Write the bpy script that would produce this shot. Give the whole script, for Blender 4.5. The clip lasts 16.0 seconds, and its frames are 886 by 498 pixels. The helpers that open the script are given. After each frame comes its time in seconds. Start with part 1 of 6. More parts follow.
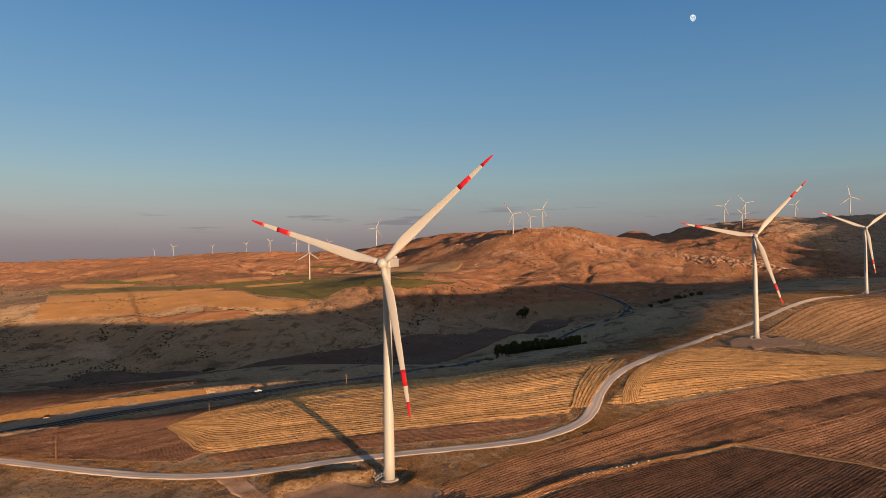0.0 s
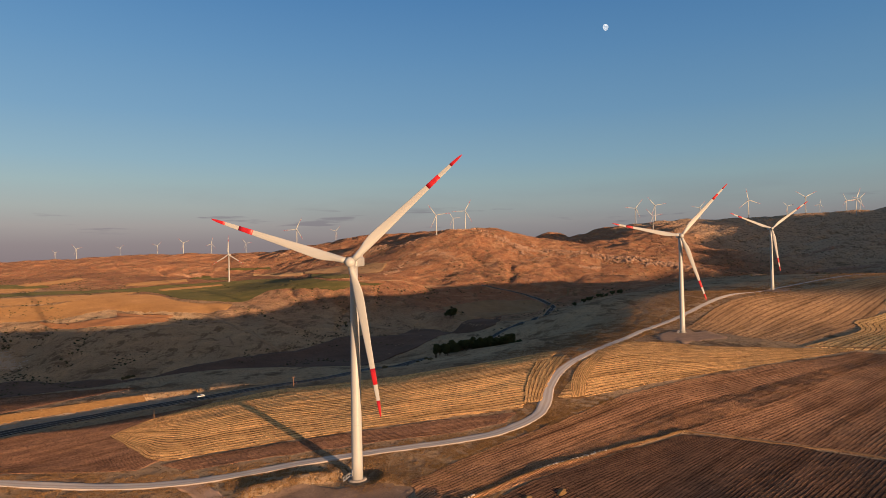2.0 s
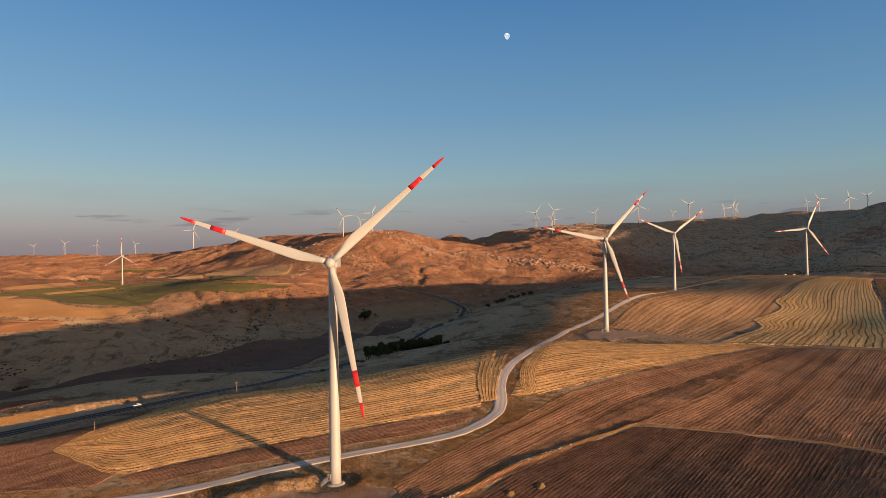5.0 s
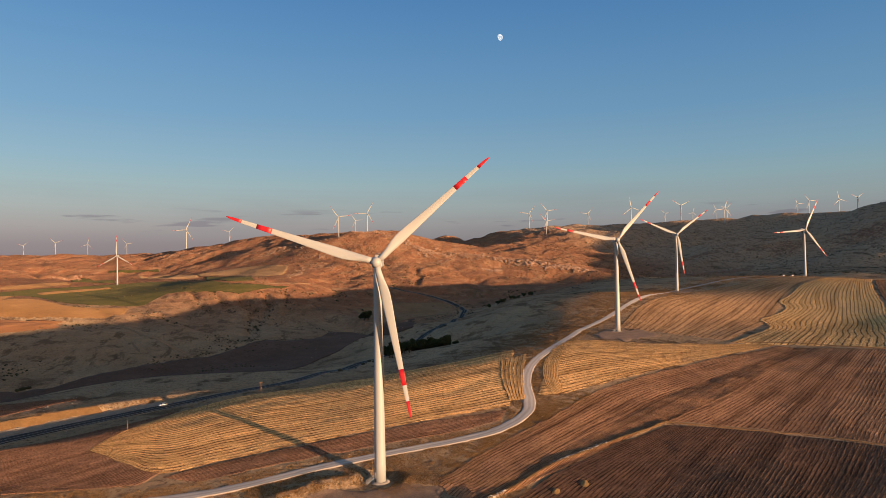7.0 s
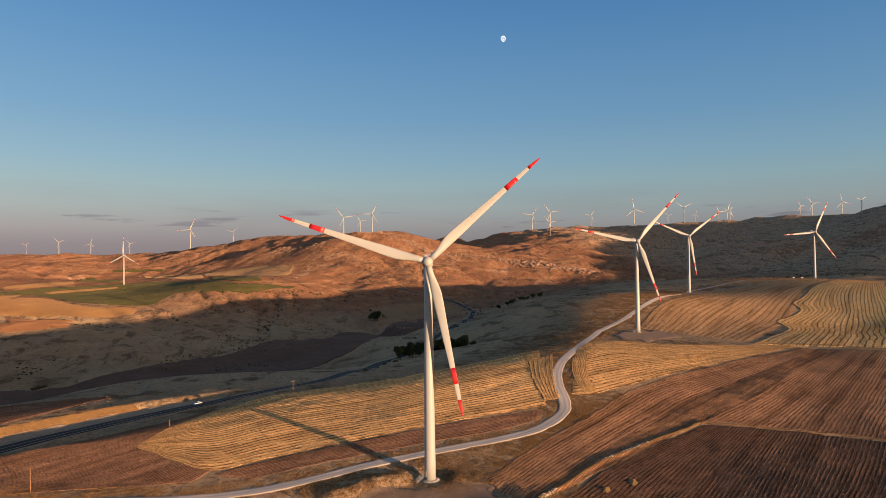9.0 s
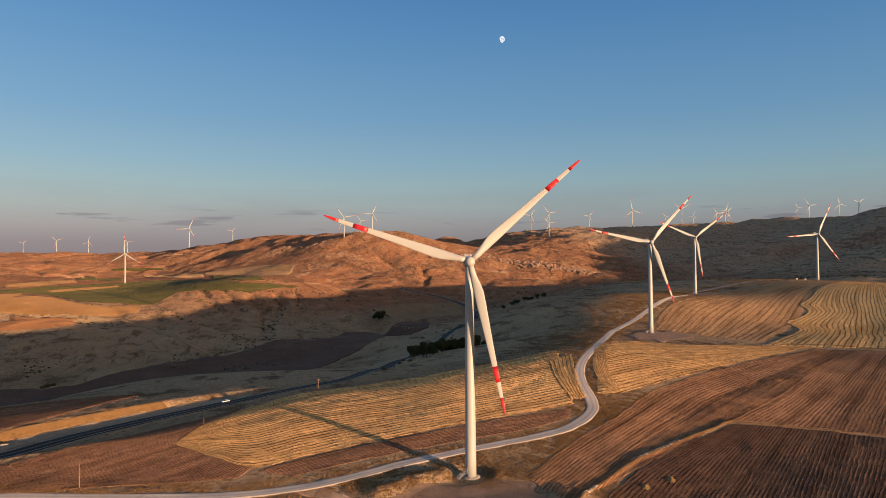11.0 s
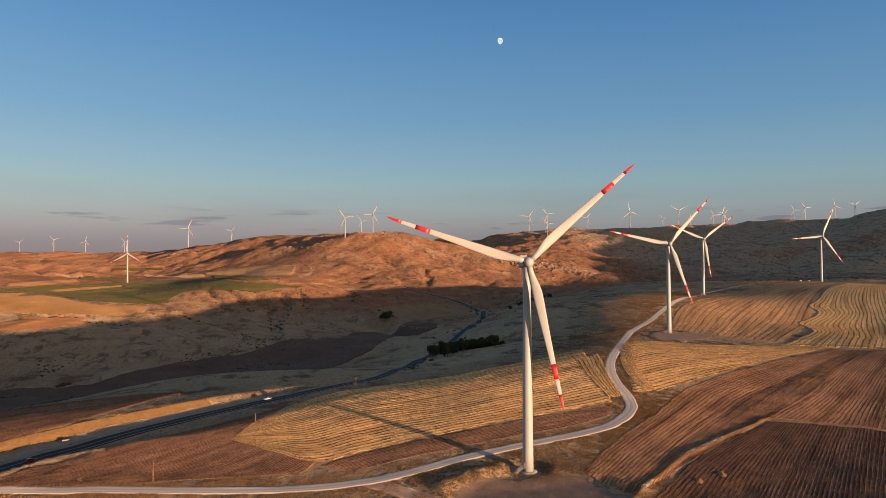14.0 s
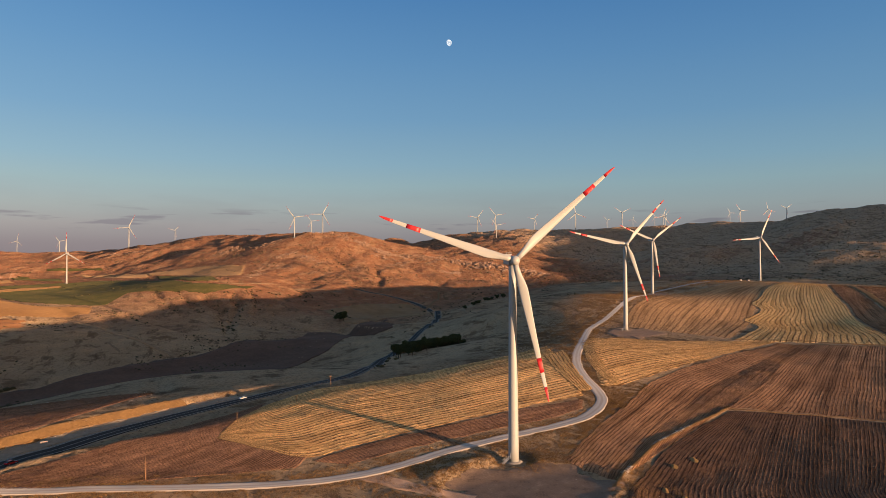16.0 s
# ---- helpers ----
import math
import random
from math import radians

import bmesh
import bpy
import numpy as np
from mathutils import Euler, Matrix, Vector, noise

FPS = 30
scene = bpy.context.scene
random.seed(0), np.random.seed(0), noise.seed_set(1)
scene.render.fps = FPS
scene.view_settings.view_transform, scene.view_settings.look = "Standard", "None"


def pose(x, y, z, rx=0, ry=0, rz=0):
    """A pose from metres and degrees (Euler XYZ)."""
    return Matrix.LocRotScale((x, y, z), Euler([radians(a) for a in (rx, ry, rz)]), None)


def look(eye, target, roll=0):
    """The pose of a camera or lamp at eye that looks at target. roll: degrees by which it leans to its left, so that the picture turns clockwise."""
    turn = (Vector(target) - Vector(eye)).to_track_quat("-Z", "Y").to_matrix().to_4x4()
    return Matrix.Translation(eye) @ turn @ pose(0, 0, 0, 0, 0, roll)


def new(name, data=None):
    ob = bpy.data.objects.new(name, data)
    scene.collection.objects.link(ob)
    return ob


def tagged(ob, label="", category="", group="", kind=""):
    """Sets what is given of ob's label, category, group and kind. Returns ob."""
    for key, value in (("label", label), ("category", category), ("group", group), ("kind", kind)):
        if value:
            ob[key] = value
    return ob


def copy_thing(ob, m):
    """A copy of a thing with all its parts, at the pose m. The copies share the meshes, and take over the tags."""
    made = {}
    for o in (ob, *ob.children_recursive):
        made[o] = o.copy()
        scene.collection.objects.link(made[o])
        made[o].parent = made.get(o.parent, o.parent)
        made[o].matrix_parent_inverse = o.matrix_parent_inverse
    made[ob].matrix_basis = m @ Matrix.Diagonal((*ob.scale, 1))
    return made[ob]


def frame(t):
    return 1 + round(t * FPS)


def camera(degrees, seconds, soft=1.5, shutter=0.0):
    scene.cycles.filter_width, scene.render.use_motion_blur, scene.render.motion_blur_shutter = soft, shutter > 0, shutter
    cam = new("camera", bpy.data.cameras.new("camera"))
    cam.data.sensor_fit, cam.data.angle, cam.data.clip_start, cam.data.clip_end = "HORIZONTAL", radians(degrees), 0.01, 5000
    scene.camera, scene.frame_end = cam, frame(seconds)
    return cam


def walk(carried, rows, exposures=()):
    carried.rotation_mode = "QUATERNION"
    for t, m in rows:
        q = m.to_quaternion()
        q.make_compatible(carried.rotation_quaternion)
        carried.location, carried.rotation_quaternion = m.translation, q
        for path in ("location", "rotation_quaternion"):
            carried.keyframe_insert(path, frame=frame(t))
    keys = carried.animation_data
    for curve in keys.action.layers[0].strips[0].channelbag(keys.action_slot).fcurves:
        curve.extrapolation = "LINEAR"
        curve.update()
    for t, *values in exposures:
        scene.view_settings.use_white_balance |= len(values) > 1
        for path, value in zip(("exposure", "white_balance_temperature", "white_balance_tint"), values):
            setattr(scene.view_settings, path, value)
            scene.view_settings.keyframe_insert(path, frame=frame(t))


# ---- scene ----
cam = camera(67.6, 16.0, soft=0.5)
# seconds, x, y, z, yaw, pitch, roll
ROWS = [
    (0.0, 6.70, -0.30, 79.80, 1.416, 1.141, 0.824),
    (0.5, 2.33, -1.04, 79.44, -0.023, 1.144, 0.924),
    (1.0, -2.13, -1.56, 79.23, -1.826, 1.137, 1.076),
    (1.5, -6.70, -1.85, 79.12, -3.737, 1.179, 1.117),
    (2.0, -11.37, -1.93, 79.09, -5.613, 1.132, 1.157),
    (2.5, -16.15, -1.80, 79.09, -7.429, 1.111, 1.148),
    (3.0, -21.02, -1.48, 79.12, -9.145, 1.096, 1.106),
    (3.5, -25.96, -1.00, 79.15, -10.954, 1.114, 1.087),
    (4.0, -30.95, -0.38, 79.17, -12.464, 1.146, 1.070),
    (6.5, -55.89, 3.81, 79.10, -15.203, 1.188, 0.968),
    (7.0, -60.72, 4.69, 79.05, -15.228, 1.213, 0.941),
    (7.5, -65.47, 5.52, 79.00, -15.230, 1.229, 0.890),
    (8.0, -70.13, 6.30, 78.95, -15.211, 1.234, 0.830),
    (8.5, -74.70, 7.01, 78.91, -15.227, 1.265, 0.765),
    (9.0, -79.18, 7.64, 78.88, -15.268, 1.298, 0.711),
    (11.5, -100.66, 9.46, 78.92, -15.727, 1.312, 0.425),
    (12.0, -104.90, 9.56, 78.96, -15.747, 1.332, 0.417),
    (12.5, -109.16, 9.58, 78.99, -15.748, 1.340, 0.406),
    (13.0, -113.46, 9.53, 79.01, -15.720, 1.347, 0.328),
    (13.5, -117.82, 9.41, 79.00, -15.743, 1.359, 0.279),
    (14.0, -122.25, 9.21, 78.96, -16.210, 1.363, 0.267),
    (14.5, -126.74, 8.93, 78.85, -17.275, 1.360, 0.292),
    (15.0, -131.29, 8.55, 78.67, -18.700, 1.376, 0.263),
    (15.5, -135.87, 8.06, 78.40, -19.934, 1.393, 0.243),
    (16.0, -140.44, 7.43, 78.01, -20.869, 1.398, 0.248),
]
walk(cam, [(t, pose(x, y, z, 90 + pitch, roll, yaw)) for t, x, y, z, yaw, pitch, roll in ROWS],
     exposures=[(0, 0.15), (3.5, 0.22), (7, 0.31), (16, 0.33)])

# ---- light: a low evening sun behind the flight, a clear dusk sky ahead ----
SUN_ELEVATION, SUN_AZIMUTH = 1.98, 149.9        # degrees; the azimuth is clockwise from +y
SUN_WAY = Vector((math.sin(radians(SUN_AZIMUTH)) * math.cos(radians(SUN_ELEVATION)),
                  math.cos(radians(SUN_AZIMUTH)) * math.cos(radians(SUN_ELEVATION)), math.sin(radians(SUN_ELEVATION))))
sun = new("sun", bpy.data.lights.new("sun", "SUN"))
sun.data.energy, sun.data.angle, sun.data.color = 8.5, radians(0.55), (1.0, 0.62, 0.35)
sun.matrix_world = look(SUN_WAY * 500, (0, 0, 0))


def ramp(nt, stops, fac, mode="EASE"):
    r = nt.nodes.new("ShaderNodeValToRGB")
    r.color_ramp.interpolation = mode
    el = r.color_ramp.elements
    while len(el) < len(stops):
        el.new(0.5)
    for e, (at, c) in zip(el, stops):
        e.position, e.color = at, (*c, 1) if len(c) == 3 else c
    nt.links.new(fac, r.inputs[0])
    return r.outputs[0]


def math_node(nt, op, a, b=None, c=None, clamp=False):
    n = nt.nodes.new("ShaderNodeMath")
    n.operation, n.use_clamp = op, clamp
    for i, v in enumerate((a, b, c)):
        if v is None:
            continue
        if isinstance(v, (int, float)):
            n.inputs[i].default_value = v
        else:
            nt.links.new(v, n.inputs[i])
    return n.outputs[0]


def mix(nt, fac, a, b, mode="MIX"):
    n = nt.nodes.new("ShaderNodeMix")
    n.data_type, n.blend_type = "RGBA", mode
    for key, v in ((0, fac), (6, a), (7, b)):
        if isinstance(v, (int, float)):
            n.inputs[key].default_value = v
        elif isinstance(v, tuple):
            n.inputs[key].default_value = (*v, 1) if len(v) == 3 else v
        else:
            nt.links.new(v, n.inputs[key])
    return n.outputs[2]


def noise_node(nt, vector, scale, detail=4, rough=0.55, distortion=0.0):
    n = nt.nodes.new("ShaderNodeTexNoise")
    n.inputs["Scale"].default_value, n.inputs["Detail"].default_value = scale, detail
    n.inputs["Roughness"].default_value, n.inputs["Distortion"].default_value = rough, distortion
    if vector:
        nt.links.new(vector, n.inputs["Vector"])
    return n.outputs["Fac"]


def mapping(nt, vector, scale=(1, 1, 1), turn=(0, 0, 0), shift=(0, 0, 0)):
    n = nt.nodes.new("ShaderNodeMapping")
    n.inputs["Scale"].default_value, n.inputs["Rotation"].default_value, n.inputs["Location"].default_value = scale, turn, shift
    nt.links.new(vector, n.inputs["Vector"])
    return n.outputs[0]


def build_world():
    world = bpy.data.worlds.new("dusk_sky")
    scene.world = world
    world.use_nodes = True
    nt = world.node_tree
    nt.nodes.clear()
    sky = nt.nodes.new("ShaderNodeTexSky")
    sky.sky_type, sky.sun_disc = "NISHITA", False
    sky.sun_elevation, sky.sun_rotation = radians(SUN_ELEVATION), radians(SUN_AZIMUTH)
    sky.air_density, sky.dust_density, sky.ozone_density = 1.0, 1.5, 1.0
    co = nt.nodes.new("ShaderNodeTexCoord").outputs["Generated"]
    sep = nt.nodes.new("ShaderNodeSeparateXYZ")
    nt.links.new(co, sep.inputs[0])
    up = sep.outputs["Z"]
    # the anti-twilight side: grey-mauve haze low down, pale, then deepening blue
    base = ramp(nt, ((0.0, (0.26, 0.207, 0.222)), (0.033, (0.325, 0.27, 0.275)), (0.058, (0.42, 0.378, 0.365)), (0.084, (0.435, 0.465, 0.45)), (0.118, (0.39, 0.51, 0.535)), (0.15, (0.32, 0.485, 0.59)),
                     (0.215, (0.222, 0.405, 0.60)), (0.30, (0.152, 0.33, 0.57)), (0.385, (0.098, 0.258, 0.52)), (0.6, (0.15, 0.29, 0.50)), (1.0, (0.18, 0.30, 0.48))),
                math_node(nt, "MAXIMUM", up, 0.0), "LINEAR")
    # thin grey clouds low over the horizon and a smoky veil above them
    flat = mapping(nt, co, (7, 7, 75))
    wisps = noise_node(nt, flat, 1.4, 4, 0.5)
    band = ramp(nt, ((0.042, (0, 0, 0)), (0.052, (1, 1, 1)), (0.072, (1, 1, 1)), (0.086, (0, 0, 0))), up)
    cloud = math_node(nt, "MULTIPLY", ramp(nt, ((0.585, (0, 0, 0)), (0.68, (1, 1, 1))), wisps), band)
    base = mix(nt, math_node(nt, "MULTIPLY", cloud, 0.6), base, (0.25, 0.215, 0.245))
    smoke = noise_node(nt, mapping(nt, co, (2.2, 2.2, 11)), 1.6, 4, 0.55)
    veil = ramp(nt, ((0.03, (0, 0, 0)), (0.055, (1, 1, 1)), (0.085, (0.7, 0.7, 0.7)), (0.13, (0, 0, 0))), up)
    smoke = math_node(nt, "MULTIPLY", ramp(nt, ((0.48, (0, 0, 0)), (0.66, (1, 1, 1))), smoke), veil)
    base = mix(nt, math_node(nt, "MULTIPLY", smoke, 0.2), base, (0.29, 0.26, 0.275))
    # a little deeper away from the last light
    base = mix(nt, 1.0, base, ramp(nt, ((0.0, (1.12, 1.12, 1.10)), (1.0, (0.67, 0.76, 0.81))), math_node(nt, "MULTIPLY_ADD", sep.outputs["X"], 0.5, 0.5)), "MULTIPLY")
    # the bright half of the sky round the low sun
    dot = nt.nodes.new("ShaderNodeVectorMath")
    dot.operation = "DOT_PRODUCT"
    nt.links.new(co, dot.inputs[0])
    dot.inputs[1].default_value = SUN_WAY
    toward = ramp(nt, ((0.05, (0, 0, 0)), (0.75, (1, 1, 1))), dot.outputs["Value"])
    bg = nt.nodes.new("ShaderNodeBackground")
    bg.inputs["Strength"].default_value = 0.76
    bg2 = nt.nodes.new("ShaderNodeBackground")
    bg2.inputs["Strength"].default_value = 0.165
    nt.links.new(base, bg.inputs[0])
    nt.links.new(sky.outputs[0], bg2.inputs[0])
    add = nt.nodes.new("ShaderNodeMixShader")
    nt.links.new(toward, add.inputs[0])
    nt.links.new(bg.outputs[0], add.inputs[1])
    nt.links.new(bg2.outputs[0], add.inputs[2])
    out = nt.nodes.new("ShaderNodeOutputWorld")
    nt.links.new(add.outputs[0], out.inputs[0])


build_world()


# ---- materials ----
def material(name, roughness=0.8, specular=0.2):
    m = bpy.data.materials.new(name)
    m.use_nodes = True
    b = m.node_tree.nodes["Principled BSDF"]
    b.inputs["Roughness"].default_value = roughness
    b.inputs["Specular IOR Level"].default_value = specular
    b.inputs["Diffuse Roughness"].default_value = 1.0 if roughness > 0.8 else 0.0
    return m, m.node_tree, b


def bump(nt, b, height, distance, strength=1.0):
    n = nt.nodes.new("ShaderNodeBump")
    n.inputs["Distance"].default_value, n.inputs["Strength"].default_value = distance, strength
    nt.links.new(height, n.inputs["Height"])
    nt.links.new(n.outputs[0], b.inputs["Normal"])


def place(nt):
    return nt.nodes.new("ShaderNodeNewGeometry").outputs["Position"]


def paint(name, colour, roughness=0.45, dirt=0.12):
    """Weathered paint: faint stains and a slight unevenness."""
    m, nt, b = material(name, roughness, 0.4)
    co = nt.nodes.new("ShaderNodeTexCoord").outputs["Object"]
    stain = noise_node(nt, mapping(nt, co, (0.9, 0.9, 0.08)), 1.2, 5, 0.6)
    fine = noise_node(nt, co, 3.0, 3)
    f = math_node(nt, "MULTIPLY", ramp(nt, ((0.45, (0, 0, 0)), (0.75, (1, 1, 1))), stain), dirt * 2)
    col = mix(nt, f, colour, tuple(c * 0.6 for c in colour))
    col = mix(nt, math_node(nt, "MULTIPLY", fine, dirt), col, tuple(c * 0.8 for c in colour))
    nt.links.new(col, b.inputs["Base Color"])
    bump(nt, b, fine, 0.01, 0.3)
    return m


def ground_material():
    """Dry steppe: tan grass, red-brown soil, pale stony patches, tufts."""
    m, nt, b = material("dry_steppe", 0.95, 0.05)
    p = place(nt)
    wide = noise_node(nt, p, 0.0042, 6, 0.6)
    middle = noise_node(nt, p, 0.022, 10, 0.68)
    streaky = noise_node(nt, mapping(nt, p, (1, 0.35, 1), (0, 0, 0.6)), 0.05, 9, 0.68)
    tufts = noise_node(nt, p, 0.5, 6, 0.7)
    fine = noise_node(nt, p, 2.6, 4, 0.65)
    col = mix(nt, ramp(nt, ((0.38, (0, 0, 0)), (0.62, (1, 1, 1))), wide), (0.43, 0.315, 0.205), (0.37, 0.245, 0.155))
    sep = nt.nodes.new("ShaderNodeSeparateXYZ")
    nt.links.new(p, sep.inputs[0])
    red = nt.nodes.new("ShaderNodeMapRange")        # red earth on the hills beyond the valley
    red.interpolation_type = "SMOOTHSTEP"
    for key, val in ((1, 1250.0), (2, 1900.0), (3, 0.0), (4, 0.95)):
        red.inputs[key].default_value = val
    level = math_node(nt, "MULTIPLY", math_node(nt, "MINIMUM", sep.outputs["X"], 0.0), 0.6)        # paler on the plateau
    nt.links.new(math_node(nt, "ADD", math_node(nt, "ADD", sep.outputs["Y"], level), math_node(nt, "MULTIPLY", wide, 600.0)), red.inputs[0])
    col = mix(nt, red.outputs[0], col, (0.27, 0.112, 0.062))
    knoll = ramp(nt, ((0.40, (0, 0, 0)), (0.47, (1, 1, 1)), (0.70, (1, 1, 1)), (0.80, (0, 0, 0))), math_node(nt, "DIVIDE", math_node(nt, "SUBTRACT", sep.outputs["Y"], math_node(nt, "MULTIPLY", math_node(nt, "MAXIMUM", sep.outputs["X"], 0.0), 0.9)), 1000.0))
    knoll = math_node(nt, "MULTIPLY", knoll, ramp(nt, ((0.05, (1, 1, 1)), (0.22, (0, 0, 0))), math_node(nt, "DIVIDE", sep.outputs["X"], 1000.0)))
    col = mix(nt, knoll, col, (0.52, 0.37, 0.24))       # bleached grass on the near flank of the valley
    scrub = nt.nodes.new("ShaderNodeMapRange")      # dark stony scrubland on the farther hills
    scrub.interpolation_type = "SMOOTHSTEP"
    for key, val in ((1, 1120.0), (2, 1420.0), (3, 0.0), (4, 0.75)):
        scrub.inputs[key].default_value = val
    nt.links.new(math_node(nt, "ADD", sep.outputs["X"], math_node(nt, "MULTIPLY", math_node(nt, "SUBTRACT", wide, 0.5), 300.0)), scrub.inputs[0])
    beyond = ramp(nt, ((0.36, (0, 0, 0)), (0.42, (1, 1, 1))), math_node(nt, "DIVIDE", sep.outputs["Y"], 3000.0))
    col = mix(nt, math_node(nt, "MULTIPLY", scrub.outputs[0], beyond), col, (0.48, 0.345, 0.24))
    col = mix(nt, math_node(nt, "MULTIPLY", ramp(nt, ((0.50, (0, 0, 0)), (0.62, (1, 1, 1))), middle), math_node(nt, "MULTIPLY_ADD", red.outputs[0], -0.32, 0.6)), col, (0.56, 0.37, 0.22))
    col = mix(nt, math_node(nt, "MULTIPLY", ramp(nt, ((0.38, (1, 1, 1)), (0.46, (0, 0, 0))), middle), math_node(nt, "MULTIPLY_ADD", red.outputs[0], -0.45, 0.8)), col, (0.15, 0.09, 0.055))
    col = mix(nt, math_node(nt, "MULTIPLY", ramp(nt, ((0.53, (0, 0, 0)), (0.63, (1, 1, 1))), streaky), 0.8), col, (0.12, 0.073, 0.044))
    col = mix(nt, math_node(nt, "MULTIPLY", ramp(nt, ((0.53, (0, 0, 0)), (0.60, (1, 1, 1))), tufts), 0.85), col, (0.15, 0.10, 0.055))
    col = mix(nt, math_node(nt, "MULTIPLY", ramp(nt, ((0.56, (0, 0, 0)), (0.64, (1, 1, 1))), fine), 0.6), col, (0.58, 0.42, 0.24))
    # scattered bushes and stones, thicker on the scrubland
    dots = noise_node(nt, p, 0.16, 3, 0.6)
    dots = math_node(nt, "MULTIPLY", ramp(nt, ((0.575, (0, 0, 0)), (0.61, (1, 1, 1))), dots), math_node(nt, "MULTIPLY_ADD", math_node(nt, "MULTIPLY", scrub.outputs[0], beyond), 1.1, 0.25))
    col = mix(nt, math_node(nt, "MULTIPLY", dots, 0.75), col, (0.085, 0.066, 0.047))
    stones = math_node(nt, "MULTIPLY", ramp(nt, ((0.63, (0, 0, 0)), (0.67, (1, 1, 1))), noise_node(nt, mapping(nt, p, (1, 1, 1), (0, 0, 0), (40, 9, 3)), 0.2, 3, 0.6)), math_node(nt, "MULTIPLY", beyond, 0.7))
    col = mix(nt, stones, col, (0.42, 0.30, 0.235))
    nt.links.new(col, b.inputs["Base Color"])
    h = math_node(nt, "ADD", math_node(nt, "MULTIPLY", tufts, 1.5), math_node(nt, "MULTIPLY", fine, 0.45))
    h = math_node(nt, "ADD", h, math_node(nt, "MULTIPLY", noise_node(nt, p, 0.035, 10, 0.66), 16.0))
    bump(nt, b, h, 1.0, 1.0)
    return m


def row_material(name, light, dark, line, spacing, fine_spacing, line_share=0.10, bump_depth=0.5, soil=None, furrow_shade=0.0):
    """Crop or plough rows: the first UV runs across the rows in metres, the second along them."""
    m, nt, b = material(name, 0.95, 0.04)
    uv = nt.nodes.new("ShaderNodeUVMap").outputs[0]
    p = place(nt)
    sep = nt.nodes.new("ShaderNodeSeparateXYZ")
    nt.links.new(uv, sep.inputs[0])
    sway = noise_node(nt, p, 0.045, 3)
    jitter = math_node(nt, "MULTIPLY", math_node(nt, "SUBTRACT", noise_node(nt, p, 0.3, 3, 0.6), 0.5), spacing * 0.42)
    u = math_node(nt, "ADD", math_node(nt, "ADD", sep.outputs["X"], jitter), math_node(nt, "MULTIPLY", math_node(nt, "SUBTRACT", sway, 0.5), min(spacing * 0.9, 2.2)))
    cyc = math_node(nt, "FRACT", math_node(nt, "DIVIDE", u, spacing))
    away = math_node(nt, "ABSOLUTE", math_node(nt, "SUBTRACT", cyc, 0.5))          # 0.5 at the line
    tracks = ramp(nt, ((0.5 - line_share, (0, 0, 0)), (0.5 - line_share * 0.45, (1, 1, 1))), away)
    broken = noise_node(nt, p, 0.16, 4)
    tracks = math_node(nt, "MULTIPLY", tracks, ramp(nt, ((0.3, (0.25, 0.25, 0.25)), (0.6, (1, 1, 1))), broken))
    streak = noise_node(nt, mapping(nt, uv, (1.0 / fine_spacing, 0.10, 1)), 1.0, 4, 0.6)
    patch = noise_node(nt, p, 0.018, 8, 0.66)
    clods = noise_node(nt, p, 1.3, 6, 0.72)
    col = mix(nt, ramp(nt, ((0.32, (0, 0, 0)), (0.68, (1, 1, 1))), streak), dark, light)
    col = mix(nt, math_node(nt, "MULTIPLY", ramp(nt, ((0.42, (0, 0, 0)), (0.62, (1, 1, 1))), patch), 0.55), col, soil or dark)
    col = mix(nt, math_node(nt, "MULTIPLY", ramp(nt, ((0.5, (0, 0, 0)), (0.60, (1, 1, 1))), clods), 0.85), col, tuple(c * 0.45 for c in dark))
    # dark row lines: worn lines on stubble, painted furrow shade on plough
    col = mix(nt, math_node(nt, "MULTIPLY", tracks, 0.97), col, line)
    # wider furrows at intervals: their shade is put into the colour, without a groove
    deep_at = math_node(nt, "FRACT", math_node(nt, "DIVIDE", math_node(nt, "ADD", u, math_node(nt, "MULTIPLY", noise_node(nt, mapping(nt, uv, (0.02, 0.004, 1)), 1.0, 2), spacing * 9)), spacing * 8.3))
    deep = ramp(nt, ((0.455, (0, 0, 0)), (0.49, (1, 1, 1))), math_node(nt, "ABSOLUTE", math_node(nt, "SUBTRACT", deep_at, 0.5)))
    deep = math_node(nt, "MULTIPLY", deep, ramp(nt, ((0.42, (0, 0, 0)), (0.58, (1, 1, 1))), noise_node(nt, mapping(nt, uv, (0.03, 0.012, 1), (0, 0, 0), (7, 3, 0)), 1.0, 3)))
    col = mix(nt, math_node(nt, "MULTIPLY", deep, furrow_shade), col, tuple(k * 0.8 for k in line))
    bands = noise_node(nt, mapping(nt, uv, (0.16, 0.006, 1)), 1.0, 4, 0.6)            # passes of the machine, darker and lighter
    col = mix(nt, 1.0, col, ramp(nt, ((0.34, (0.62, 0.60, 0.58)), (0.5, (1, 1, 1)), (0.66, (1.3, 1.28, 1.25))), bands), "MULTIPLY")
    nt.links.new(col, b.inputs["Base Color"])
    h = math_node(nt, "ADD", math_node(nt, "MULTIPLY", streak, 0.8), math_node(nt, "MULTIPLY", clods, 0.9))
    h = math_node(nt, "SUBTRACT", h, math_node(nt, "MULTIPLY", tracks, 0.5))
    bump(nt, b, h, bump_depth, 1.0)
    return m


